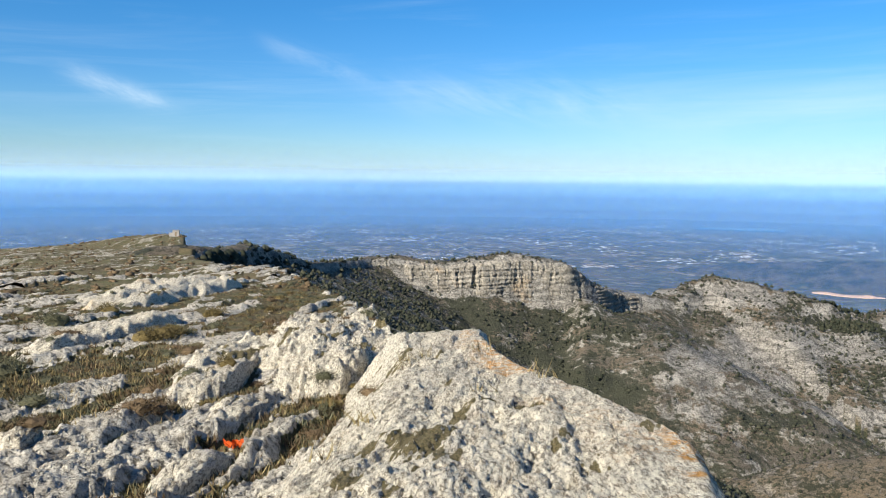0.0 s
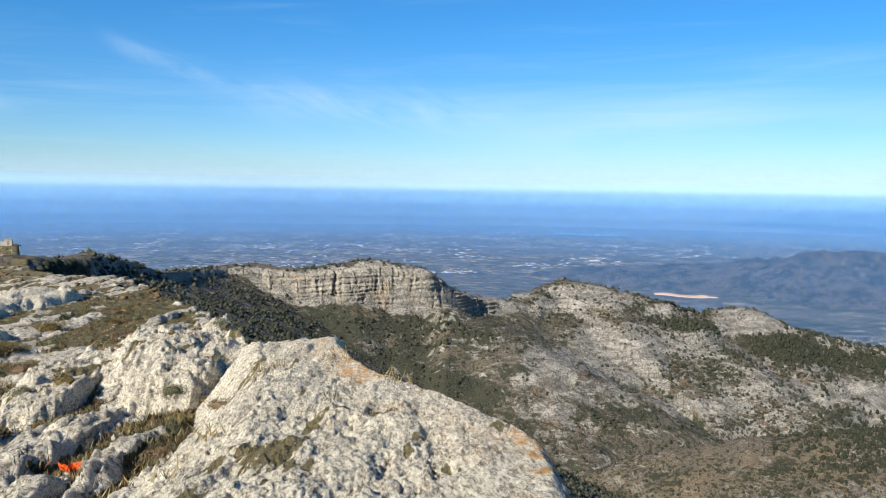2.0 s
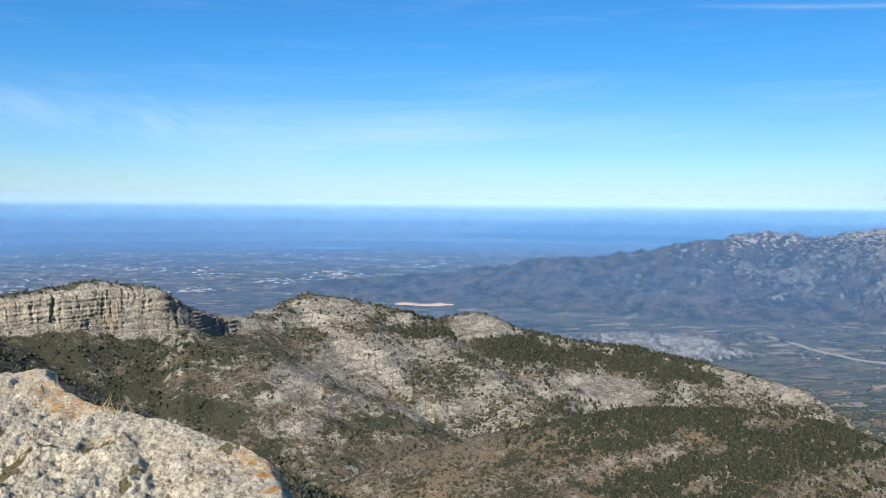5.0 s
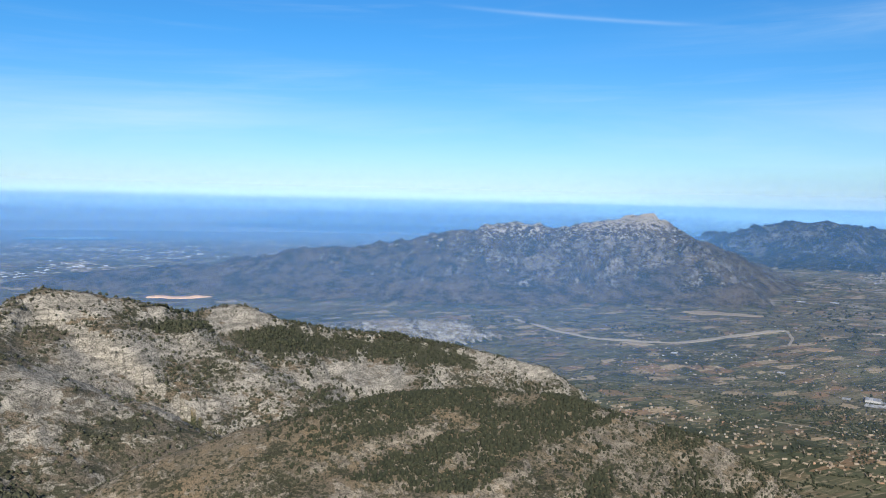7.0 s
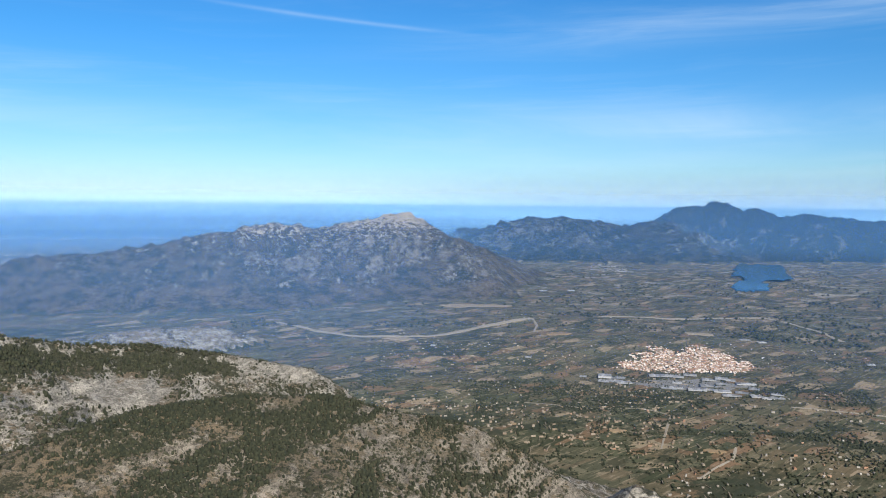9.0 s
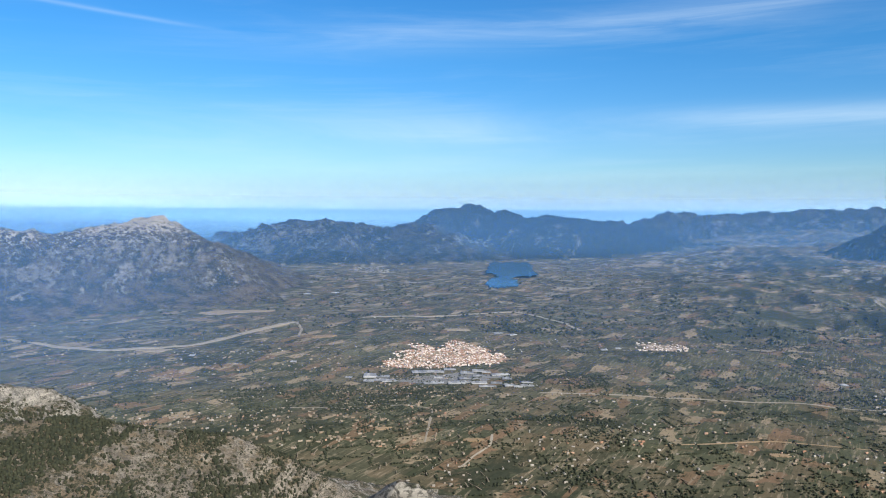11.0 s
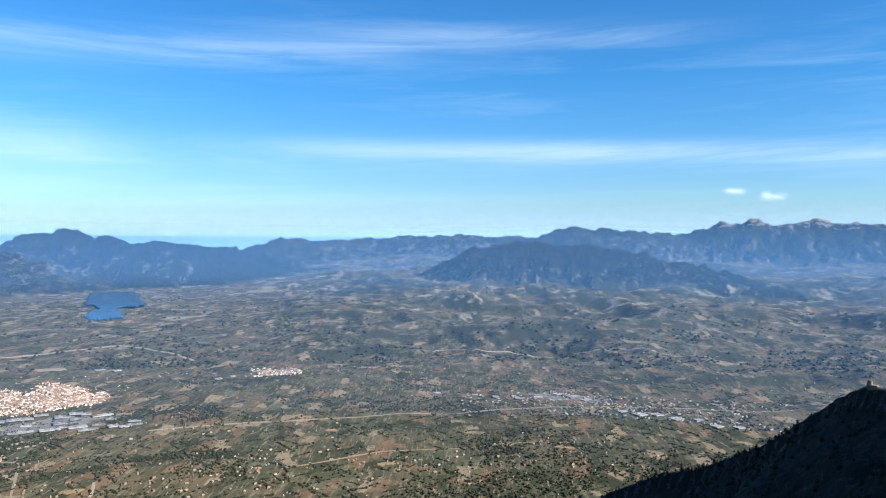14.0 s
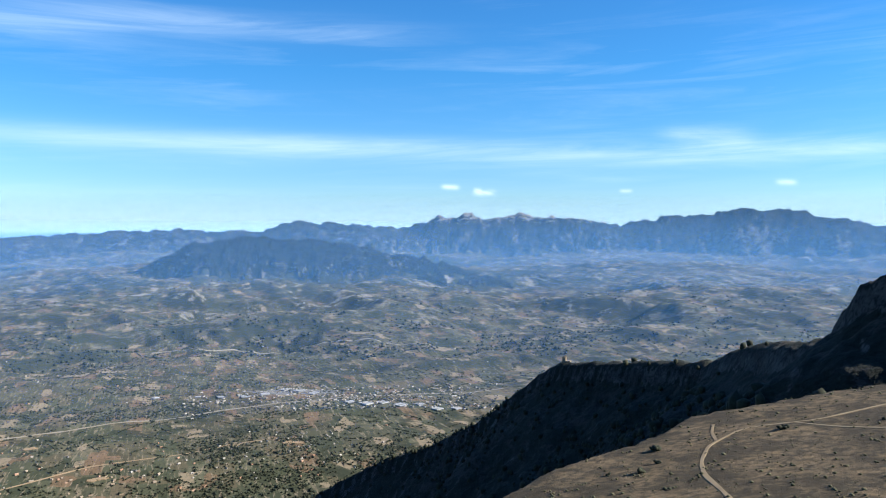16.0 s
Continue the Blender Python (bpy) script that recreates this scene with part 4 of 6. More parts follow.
def mesa_cliff():
    """The mesa's face: banded beds, buttresses and clefts."""
    crest = np.array(HILLS[1][2], float)
    n_u, n_v = 620, 44
    yaw = np.linspace(6.2, -13.4, n_u)
    rc = np.interp(-yaw, -crest[:, 0], crest[:, 2])
    zc = rc * np.tan(np.radians(np.interp(-yaw, -crest[:, 0], crest[:, 1])))
    fall = np.interp(yaw, CLIFF_YAW, CLIFF_FALL)
    A, V = np.meshgrid(yaw, np.linspace(0, 1, n_v))
    along = np.radians(A) * 520
    z = (zc - 2.2)[None] - V * (fall + 5.5)[None] + 0.9 * fbm(along / 4, V * 0 + 2, 3, 511) * (1 - V)
    bed = z + 1.6 * fbm(along / 35, V * 0 + 5, 3, 512) + 5.0 * fbm(z / 8, along / 120, 3, 517)
    steps = np.floor(bed / 3.1) + smooth(0.5, 0.95, bed / 3.1 - np.floor(bed / 3.1))
    tower = 4.0 * fbm(along / 9, z / 45, 4, 513, 0.6)
    out = 0.55 * (bed - steps * 3.1) + V * 4.0 + 0.6 * (np.floor(tower) + smooth(0.7, 1.0, tower - np.floor(tower))) + 1.6 * fbm(along / 30, z / 60, 3, 518) - 3.0 * smooth(0.86, 0.98, ridged(along / 15, z / 110, 2, 514)) + 0.9 * fbm(along / 2.5, z / 3.5, 4, 515, 0.65)
    out = 10.0 + out - 4.0 * smooth(0.08, 0.0, V)
    cx, cy = polar(yaw, rc)
    tx, ty = np.gradient(cx), np.gradient(cy)
    ln = np.hypot(tx, ty)
    x, y = cx + ty / ln * out, cy - tx / ln * out
    i = np.arange(n_u * n_v).reshape(n_v, n_u)
    quads = np.stack([i[:-1, :-1], i[1:, :-1], i[1:, 1:], i[:-1, 1:]], -1).reshape(-1, 4)
    x, y, z = x.ravel(), y.ravel(), z.ravel()
    sheet("mesa_cliff", placed(x, y, z), np.stack([x, y, z], -1), quads, MATS["cliff"], "pale banded limestone cliff below the mesa top", "cliff")


mesa_cliff()


# ---- plants ----
def leaf_material(name, a, b, rough=0.9):
    m, t, out = material(name)
    rnd = node(t, "ShaderNodeNewGeometry").outputs["Random Per Island"]
    p = node(t, "ShaderNodeNewGeometry").outputs["Position"]
    c = mix(t, rnd, a, b)
    c = mix(t, 1.0, c, ramp(t, noise_tex(t, p, 1.5, 3, 0.6), [(0.3, 0.6), (0.7, 1.2)]), "MULTIPLY")
    surface(t, out, c, rough)
    return m


MATS["pine"] = leaf_material("pine_needles", (0.015, 0.019, 0.011), (0.036, 0.038, 0.021))
MATS["scrub"] = leaf_material("grey_scrub", (0.024, 0.028, 0.017), (0.06, 0.06, 0.036))
MATS["grove"] = leaf_material("grove_leaves", (0.016, 0.022, 0.013), (0.036, 0.04, 0.022))
MATS["broom"] = leaf_material("dry_broom", (0.07, 0.055, 0.02), (0.17, 0.125, 0.045))
MATS["heather"] = leaf_material("brown_heather", (0.075, 0.052, 0.026), (0.14, 0.095, 0.05))
MATS["sage"] = leaf_material("grey_green_sage", (0.045, 0.048, 0.026), (0.105, 0.10, 0.055))
MATS["straw"] = leaf_material("dry_grass", (0.16, 0.118, 0.05), (0.25, 0.20, 0.095))


def ico_template():
    bm = bmesh.new()
    bmesh.ops.create_icosphere(bm, subdivisions=1, radius=1.0)
    v = np.array([q.co[:] for q in bm.verts])
    f = np.array([[q.index for q in p.verts] for p in bm.faces])
    bm.free()
    return v, f


ICO_V, ICO_F = ico_template()
OCT_V = np.array([(1, 0, 0), (0, 1, 0), (-1, 0, 0), (0, -1, 0), (0, 0, 1), (0, 0, -0.6)], float)
OCT_F = np.array([(0, 1, 4), (1, 2, 4), (2, 3, 4), (3, 0, 4), (1, 0, 5), (2, 1, 5), (3, 2, 5), (0, 3, 5)])


def clump_mesh(name, places, sizes, tall, mat, seed, lobes=1, plain=False):
    """Many uneven leaf clumps in one mesh."""
    rng = np.random.default_rng(seed)
    if lobes > 1:
        off = rng.normal(0, 0.45, (len(places), lobes, 3)) * sizes[:, None, None] * np.array([1, 1, 0.7 * tall])
        off[:, 0] = 0
        places = (places[:, None] + off).reshape(-1, 3)
        sizes = (sizes[:, None] * rng.uniform(0.5, 0.85, (len(sizes), lobes))).reshape(-1)
    n = len(places)
    base_v, base_f = (OCT_V, OCT_F) if plain else (ICO_V, ICO_F)
    jit = rng.uniform(0.62, 1.25, (n, len(base_v), 1))
    spin = rng.uniform(0, 2 * np.pi, n)
    v = base_v[None] * jit * sizes[:, None, None]
    c, s = np.cos(spin)[:, None], np.sin(spin)[:, None]
    v = np.stack([v[..., 0] * c - v[..., 1] * s, v[..., 0] * s + v[..., 1] * c, v[..., 2] * tall], -1)
    v = v + places[:, None]
    f = base_f[None] + (np.arange(n) * len(base_v))[:, None, None]
    me = bpy.data.meshes.new(name)
    v, f = v.reshape(-1, 3), f.reshape(-1, 3)
    me.vertices.add(len(v))
    me.vertices.foreach_set("co", v.astype(np.float32).ravel())
    me.loops.add(f.size)
    me.loops.foreach_set("vertex_index", f.astype(np.int32).ravel())
    me.polygons.add(len(f))
    me.polygons.foreach_set("loop_start", np.arange(0, f.size, 3, dtype=np.int32))
    me.polygons.foreach_set("loop_total", np.full(len(f), 3, np.int32))
    me.update(calc_edges=True)
    me.materials.append(mat)
    return me


def scatter(name, label, forms, yaws, rs, count, cover, size, tall, mat, seed, lobes=1, sink=0.5, plain=True):
    """Plants strewn over the given forms; cover(x, y) is the chance that one grows there."""
    rng = np.random.default_rng(seed)
    yaw = rng.uniform(yaws[1], yaws[0], count)
    r = np.sqrt(rng.uniform(rs[0] ** 2, rs[1] ** 2, count))
    x, y = polar(yaw, r)
    h, which = land(x, y)
    keep = np.isin(which, forms)
    x, y, h = x[keep], y[keep], h[keep]
    keep = rng.uniform(0, 1, len(x)) < cover(x, y, h)
    x, y, h = x[keep], y[keep], h[keep]
    s = rng.uniform(0, 1, len(x)) ** 2 * (size[1] - size[0]) + size[0]
    p = placed(x, y, h + s * tall * sink)
    k = shrink(np.sqrt(x * x + y * y)) / np.sqrt(x * x + y * y)
    return tagged(new(name, clump_mesh(name, p, s * k, tall, mat, seed, lobes, plain)), label, "shrubs", kind="stuff")


FORM = {row[0]: i + 2 for i, row in enumerate(HILLS)}


def bands(x, y, turn, a, b, seed, lo, hi):
    c, s = math.cos(turn), math.sin(turn)
    u, v = x * c + y * s, -x * s + y * c
    return smooth(lo, hi, fbm(u / a, v / b, 4, seed))


scatter("scrub", "dark green scrub and oaks on the slope below the mesa", [FORM["mesa"], FORM["back_ridge"], FORM["slab_hill"], 0, 1], (26, -34), (80, 720), 46000, lambda x, y, h: np.where((x < -0.1 * y) & (np.hypot(x, y) < 240), 0.0, 0.16 + 0.4 * bands(x, y, 0.5, 50, 22, 611, -0.05, 0.3) - 0.25 * bare_rock(x, y, h)), (0.45, 1.6), 0.95, MATS["scrub"], 1)
scatter("pine_wood", "belt of dark young pines on the slope", [FORM["mesa"], FORM["back_ridge"], 0, 1], (8, -22), (280, 500), 8000, lambda x, y, h: 0.7 * smooth(0.45, 1.0, 0.55 * bands(x, y, -0.5, 90, 30, 615, -0.02, 0.2) - 0.6 * bare_rock(x, y, h)), (0.5, 1.3), 1.5, MATS["pine"], 2, plain=False)
scatter("scrub", "dark shrubs on the slope below the summit edge", [0, 1, FORM["back_ridge"]], (14, -84), (50, 330), 22000, lambda x, y, h: np.where(home_height(x, y)[1] > 16, 0.15 + 0.7 * bands(x, y, 0.2, 60, 22, 613, -0.05, 0.22), 0.0), (0.3, 1.0), 1.0, MATS["scrub"], 19)
scatter("scrub", "rows of bushes along the old terraces", [0, 1, FORM["back_ridge"]], (4, -60), (220, 620), 38000, lambda x, y, h: 0.06 + 0.75 * bands(x, y, -0.35, 110, 6.5, 617, 0.02, 0.2), (0.3, 0.9), 1.0, MATS["scrub"], 20)
scatter("scrub", "scattered dark shrubs on the bare slab hill", [FORM["slab_hill"]], (-14, -60), (480, 1080), 62000, lambda x, y, h: 0.25 + 0.5 * bands(x, y, 0.9, 90, 30, 621, 0.0, 0.28) - 0.45 * bare_rock(x, y, h), (0.5, 1.9), 1.0, MATS["scrub"], 3)
scatter("pine_wood", "dark pines in the folds of the rocky hill", [FORM["slab_hill"]], (-26, -60), (500, 1080), 26000, lambda x, y, h: 0.4 * bands(x, y, 0.8, 170, 70, 625, 0.02, 0.2) - 0.9 * bare_rock(x, y, h), (0.8, 2.0), 1.4, MATS["pine"], 4, plain=False)
scatter("scrub", "low shrubs on the rounded front hill", [FORM["front_hill"], 0, 1], (-20, -80), (240, 520), 60000, lambda x, y, h: 0.16 + 0.7 * bands(x, y, 0.1, 120, 14, 631, 0.0, 0.2), (0.3, 0.95), 0.95, MATS["scrub"], 5)
scatter("pine_wood", "strips of dark pines across the front hill", [FORM["front_hill"]], (-30, -74), (300, 500), 50000, lambda x, y, h: (0.06 + bands(x, y, 0.12, 60, 18, 637, 0.0, 0.2)) * smooth(-32, -46, np.degrees(np.arctan2(-x, y))) * smooth(-73, -60, np.degrees(np.arctan2(-x, y)) + 5 * fbm(x / 20, y / 20, 3, 639)), (0.4, 1.05), 1.4, MATS["pine"], 6, plain=False)
scatter("pine_wood", "pines on the shaded spur and along its foot", [FORM["tower_spur"], 0, 1], (-108, -162), (110, 1000), 12000, lambda x, y, h: np.where(h > -0.19 * np.hypot(x, y), np.where(np.hypot(x, y) < 380, 0.0, 0.04), 0.25 + 0.8 * bands(x, y, 2.4, 160, 40, 641, 0.0, 0.2)), (1.0, 2.6), 1.3, MATS["pine"], 7, plain=False)
scatter("scrub", "small dark shrubs along the crest and slope of the summit", [1], (36, 3), (42, 190), 6000, lambda x, y, h: 0.5 * (1 - rock_cover(x, y)) + 0.1, (0.12, 0.42), 0.6, MATS["heather"], 8, 4, plain=False)
# clumps added to blacken the wall, where the overhang's deep shade would lie
scatter("scrub", "dark clumps added on the rock wall in place of its overhang's shade", [FORM["back_ridge"]], (17.4, 14.2), (92, 200), 2500, lambda x, y, h: np.where(h < -0.096 * np.hypot(x, y), 0.9, 0.0), (0.6, 1.5), 0.9, MATS["pine"], 18)


def bush_mesh(name, n, mat, seed, up=0.9):
    """A dry bush: many small twig tips and leaves in an uneven dome, on a few stems."""
    rng = np.random.default_rng(seed)
    bm = bmesh.new()
    bmesh.ops.create_icosphere(bm, subdivisions=2, radius=0.46)
    for q in bm.verts:
        q.co *= rng.uniform(0.75, 1.15)
        q.co.z = max(q.co.z * 0.75 + 0.22, 0.0)
    lobes = [(rng.normal(0, 0.3), rng.normal(0, 0.3), rng.uniform(0.25, 0.5), rng.uniform(0.3, 0.5)) for _ in range(9)]
    for k in range(n):
        lx, ly, lz, lr = lobes[k % len(lobes)]
        d = Vector((rng.normal(), rng.normal(), rng.normal() * 0.8 + 0.2)).normalized()
        p = Vector((lx, ly, lz * up)) + d * lr * rng.uniform(0.55, 1.05)
        p.z = max(p.z, 0.02)
        way = (d + Vector((rng.normal(), rng.normal(), rng.normal() + 0.6)) * 0.5).normalized() * rng.uniform(0.07, 0.17)
        side = way.cross(Vector((rng.normal(), rng.normal(), rng.normal()))).normalized() * rng.uniform(0.009, 0.02)
        bm.faces.new([bm.verts.new(p - side), bm.verts.new(p + side), bm.verts.new(p + way)])
    for k in range(14):
        lx, ly, lz, lr = lobes[k % len(lobes)]
        side = Vector((rng.normal(), rng.normal(), 0)).normalized() * 0.02
        bm.faces.new([bm.verts.new(side), bm.verts.new(-side), bm.verts.new((lx, ly, lz * up))])
    me = bpy.data.meshes.new(name)
    bm.to_mesh(me)
    bm.free()
    me.materials.append(mat)
    return me


BUSHES = [bush_mesh("shrub", 1200, MATS["broom"], 71), bush_mesh("shrub", 1100, MATS["heather"], 72, 0.7), bush_mesh("shrub", 1100, MATS["sage"], 73, 0.8)]
BUSH_LABELS = ["dry olive-brown broom bush on the stony slope", "low brown heather bush between the rocks", "grey-green cushion shrub in the turf"]


def summit_z(x, y):
    q = np.array([x]), np.array([y])
    h = float(near_height(*q, rock_cover(*q))[0] if 3 < math.hypot(x, y) < 52 else home_height(*q)[0][0] + 0.1)
    return max([h] + [float(f(*q)[0]) for f in TOPS]) + EYE


def bush(x, y, size, kind):
    ob = tagged(new("shrub", BUSHES[kind]), BUSH_LABELS[kind], "shrub", "shrubs on the summit")
    ob.matrix_world = pose(x, y, summit_z(x, y) - 0.1 * size, 0, 0, random.uniform(0, 360)) @ Matrix.Diagonal((size, size, size * random.uniform(0.6, 0.85), 1))
    return ob


for yaw_b, r_b, size_b, kind_b in [(10.9, 27.5, 0.75, 1), (20.6, 25, 0.85, 0), (19.4, 25.5, 0.8, 0), (18.2, 26, 0.6, 2), (20.9, 14.2, 0.55, 1), (19.8, 14.6, 0.5, 1), (16.2, 31, 0.8, 0), (17.6, 22, 0.5, 1), (15.0, 17.5, 0.4, 0), (29.0, 21, 0.8, 2), (26, 30, 0.9, 2), (22.8, 33, 0.8, 0), (27.2, 16.5, 0.6, 2), (12.9, 23.5, 0.45, 0)]:
    bx, by = polar(yaw_b, r_b)
    bush(float(bx), float(by), size_b, kind_b)
rng_b = np.random.default_rng(5)
for _ in range(330):
    bx, by = polar(rng_b.uniform(5, 36), math.sqrt(rng_b.uniform(11 ** 2, 48 ** 2)))
    if rock_cover(np.array([bx]), np.array([by]))[0] < 0.35:
        bush(float(bx), float(by), float(rng_b.uniform(0.14, 0.46)), int(rng_b.choice([0, 1, 1, 2, 2])))


def tufts():
    """Dry grass in the cracks of the slab and in the gully."""
    rng = np.random.default_rng(9)
    bm = bmesh.new()
    spots = [(1.9, 12.8, 26), (2.6, 12.6, 18), (1.0, 13.2, 14), (-2.4, 13.6, 12), (-6.9, 11.6, 12), (-7.4, 11.2, 10), (5.5, 9.2, 16), (8.2, 8.3, 12), (-3.0, 10.2, 8)]
    for yaw_t, r_t, n in spots + [(rng.uniform(9, 34), rng.uniform(8, 26), 7) for _ in range(260)]:
        x, y = polar(yaw_t, r_t)
        g = home_height(np.array([x]), np.array([y]))[0][0]
        if r_t < 14 and yaw_t < 12:
            g = max(g, slab_height(np.array([x]), np.array([y]))[0])
        for _ in range(n):
            base = Vector((x + rng.normal(0, 0.10), y + rng.normal(0, 0.10), g + EYE - 0.02))
            d = Vector((rng.normal(0, 0.10), rng.normal(0, 0.10), rng.uniform(0.10, 0.24)))
            side = Vector((rng.normal(), rng.normal(), 0)).normalized() * 0.012
            bm.faces.new([bm.verts.new(base - side), bm.verts.new(base + side), bm.verts.new(base + d)])
    me = bpy.data.meshes.new("dry_grass")
    bm.to_mesh(me)
    bm.free()
    me.materials.append(MATS["straw"])
    tagged(new("dry_grass", me), "tufts of dry straw-coloured grass among the rocks", "grass", kind="stuff")


tufts()


def turf_tufts(label, count, tall, mat, seed):
    """Heath and coarse grass in the turf between the ledges: sheaves of short blades."""
    rng = np.random.default_rng(seed)
    x, y = polar(rng.uniform(4, 38, count), 7 * (50 / 7) ** rng.uniform(0.0, 1, count))
    rock = rock_cover(x, y)
    keep = rng.uniform(0, 1, count) < 0.9 - rock
    x, y, rock = x[keep], y[keep], rock[keep]
    h = near_height(x, y, rock)
    top = np.max([f(x, y) for f in TOPS], 0)
    keep = top < h + 0.02  # none on the bare ledges
    x, y, h = x[keep], y[keep], h[keep]
    n, blades = len(x), 16
    size = rng.uniform(0.4, 1.0, n)[:, None] * tall
    base = np.stack([x, y, h + EYE - 0.02], -1)[:, None] + np.concatenate([rng.normal(0, 0.55, (n, blades, 2)), np.zeros((n, blades, 1))], -1) * size[..., None]
    tip = base + np.stack([rng.normal(0, 0.35, (n, blades)), rng.normal(0, 0.35, (n, blades)), rng.uniform(0.45, 1.0, (n, blades))], -1) * size[..., None]
    a = rng.uniform(0, 2 * np.pi, (n, blades))
    side = np.stack([np.cos(a), np.sin(a), 0 * a], -1) * size[..., None] * 0.16
    v = np.stack([base - side, base + side, tip], 2).reshape(-1, 3)
    me = bpy.data.meshes.new("heath")
    me.from_pydata(v.tolist(), [], np.arange(len(v)).reshape(-1, 3).tolist())
    me.materials.append(mat)
    tagged(new("heath", me), label, "heath", kind="stuff")


turf_tufts("brown heath between the ledges", 5200, 0.17, MATS["heather"], 81)
turf_tufts("olive broom in the turf", 3000, 0.16, MATS["broom"], 82)
turf_tufts("grey-green sage in the turf", 5200, 0.15, MATS["sage"], 83)
turf_tufts("dry straw in the turf", 2400, 0.15, MATS["straw"], 84)
scatter("scrub", "sparse low scrub on the brown shoulder", [1], (-122, -163), (36, 95), 9000, lambda x, y, h: 0.15 + 0.4 * bands(x, y, 0.3, 20, 9, 655, 0.0, 0.3), (0.05, 0.2), 0.7, MATS["sage"], 12)
scatter("pine_wood", "a few round shrubs beside the footpath", [1], (-140, -160), (60, 82), 26, lambda x, y, h: 0.4 + 0 * x, (0.16, 0.4), 0.8, MATS["pine"], 13, 9, plain=False)


# ---- the valley: houses, sheds, roads, water ----
def part(name, bm, mat, parent=None, label=""):
    me = bpy.data.meshes.new(name)
    bm.to_mesh(me)
    bm.free()
    me.materials.append(mat)
    ob = new(name, me)
    if parent:
        ob.parent = parent
    if label:
        ob["label"] = label
    return ob


def plain_material(name, a, b, rough=0.85, metal=0.0):
    m, t, out = material(name)
    info = node(t, "ShaderNodeObjectInfo").outputs["Random"]
    p = node(t, "ShaderNodeNewGeometry").outputs["Position"]
    isl = node(t, "ShaderNodeNewGeometry").outputs["Random Per Island"]
    c = mix(t, math_node(t, "FRACT", math_node(t, "ADD", info, isl)), a, b)
    c = mix(t, 1.0, c, ramp(t, noise_tex(t, p, 0.6, 4, 0.65), [(0.3, 0.75), (0.7, 1.1)]), "MULTIPLY")
    s = surface(t, out, c, rough)
    s.inputs["Metallic"].default_value = metal
    return m


MATS["plaster"] = plain_material("pale_plaster", (0.66, 0.60, 0.52), (0.36, 0.26, 0.19))
MATS["tile"] = plain_material("clay_tiles", (0.24, 0.13, 0.08), (0.31, 0.20, 0.135))
MATS["sheet_metal"] = plain_material("grey_sheet_roof", (0.13, 0.135, 0.14), (0.36, 0.355, 0.34), 0.6)
MATS["roughcast"] = plain_material("roughcast_walls", (0.26, 0.215, 0.16), (0.17, 0.125, 0.085))
MATS["asphalt"] = plain_material("worn_asphalt_yard", (0.10, 0.10, 0.10), (0.17, 0.165, 0.155))
MATS["road"] = plain_material("dusty_road", (0.187, 0.162, 0.126), (0.23, 0.202, 0.158))
MATS["track"] = plain_material("dirt_track", (0.194, 0.137, 0.0792), (0.23, 0.166, 0.101))
MATS["path"] = plain_material("worn_sandy_path", (0.24, 0.18, 0.105), (0.18, 0.132, 0.075))
MATS["white"] = plain_material("whitewash", (0.33, 0.305, 0.265), (0.17, 0.143, 0.11))
MATS["chalk"] = plain_material("white_sheds", (0.55, 0.52, 0.47), (0.30, 0.27, 0.24))
MATS["clay"] = plain_material("orange_clay", (0.56, 0.33, 0.17), (0.66, 0.45, 0.28))
MATS["bare"] = plain_material("bare_earth", (0.155, 0.125, 0.085), (0.215, 0.18, 0.13))


def box(bm, x0, x1, y0, y1, z0, z1):
    v = [bm.verts.new(p) for p in ((x0, y0, z0), (x1, y0, z0), (x1, y1, z0), (x0, y1, z0), (x0, y0, z1), (x1, y0, z1), (x1, y1, z1), (x0, y1, z1))]
    for f in ((0, 3, 2, 1), (4, 5, 6, 7), (0, 1, 5, 4), (1, 2, 6, 5), (2, 3, 7, 6), (3, 0, 4, 7)):
        bm.faces.new([v[i] for i in f])


def gable(bm, x0, x1, y0, y1, z0, rise, eave):
    """A pitched roof with overhang, as a closed body."""
    x0, x1, y0, y1 = x0 - eave, x1 + eave, y0 - eave, y1 + eave
    ym = (y0 + y1) / 2
    v = [bm.verts.new(p) for p in ((x0, y0, z0), (x1, y0, z0), (x1, y1, z0), (x0, y1, z0), (x0, ym, z0 + rise), (x1, ym, z0 + rise))]
    for f in ((0, 3, 2, 1), (0, 1, 5, 4), (2, 3, 4, 5), (0, 4, 3), (1, 2, 5)):
        bm.faces.new([v[i] for i in f])


def valley_place(yaw, r):
    x, y = polar(np.array([float(yaw)]), np.array([float(r)]))
    h = land(x, y)[0]
    k = float(shrink(np.array([r]))[0] / r)
    return placed(x, y, h)[0], k


def floor_r(el):
    return -FLOOR / math.tan(radians(-el))


def house(kind, label):
    ob = tagged(new("house"), label, "house", "houses of the village")
    w, d, h, roof = [(11, 8, 6, 2.2), (14, 9, 8, 2.4), (9, 8, 9, 1.9), (18, 10, 10, 2.2)][kind]
    bm = bmesh.new()
    box(bm, -w / 2, w / 2, -d / 2, d / 2, -3, h)
    part("wall", bm, MATS["plaster"], ob)
    bm = bmesh.new()
    gable(bm, -w / 2, w / 2, -d / 2, d / 2, h, roof, 0.4)
    part("roof", bm, MATS["tile"], ob, "red clay tile roof")
    return ob


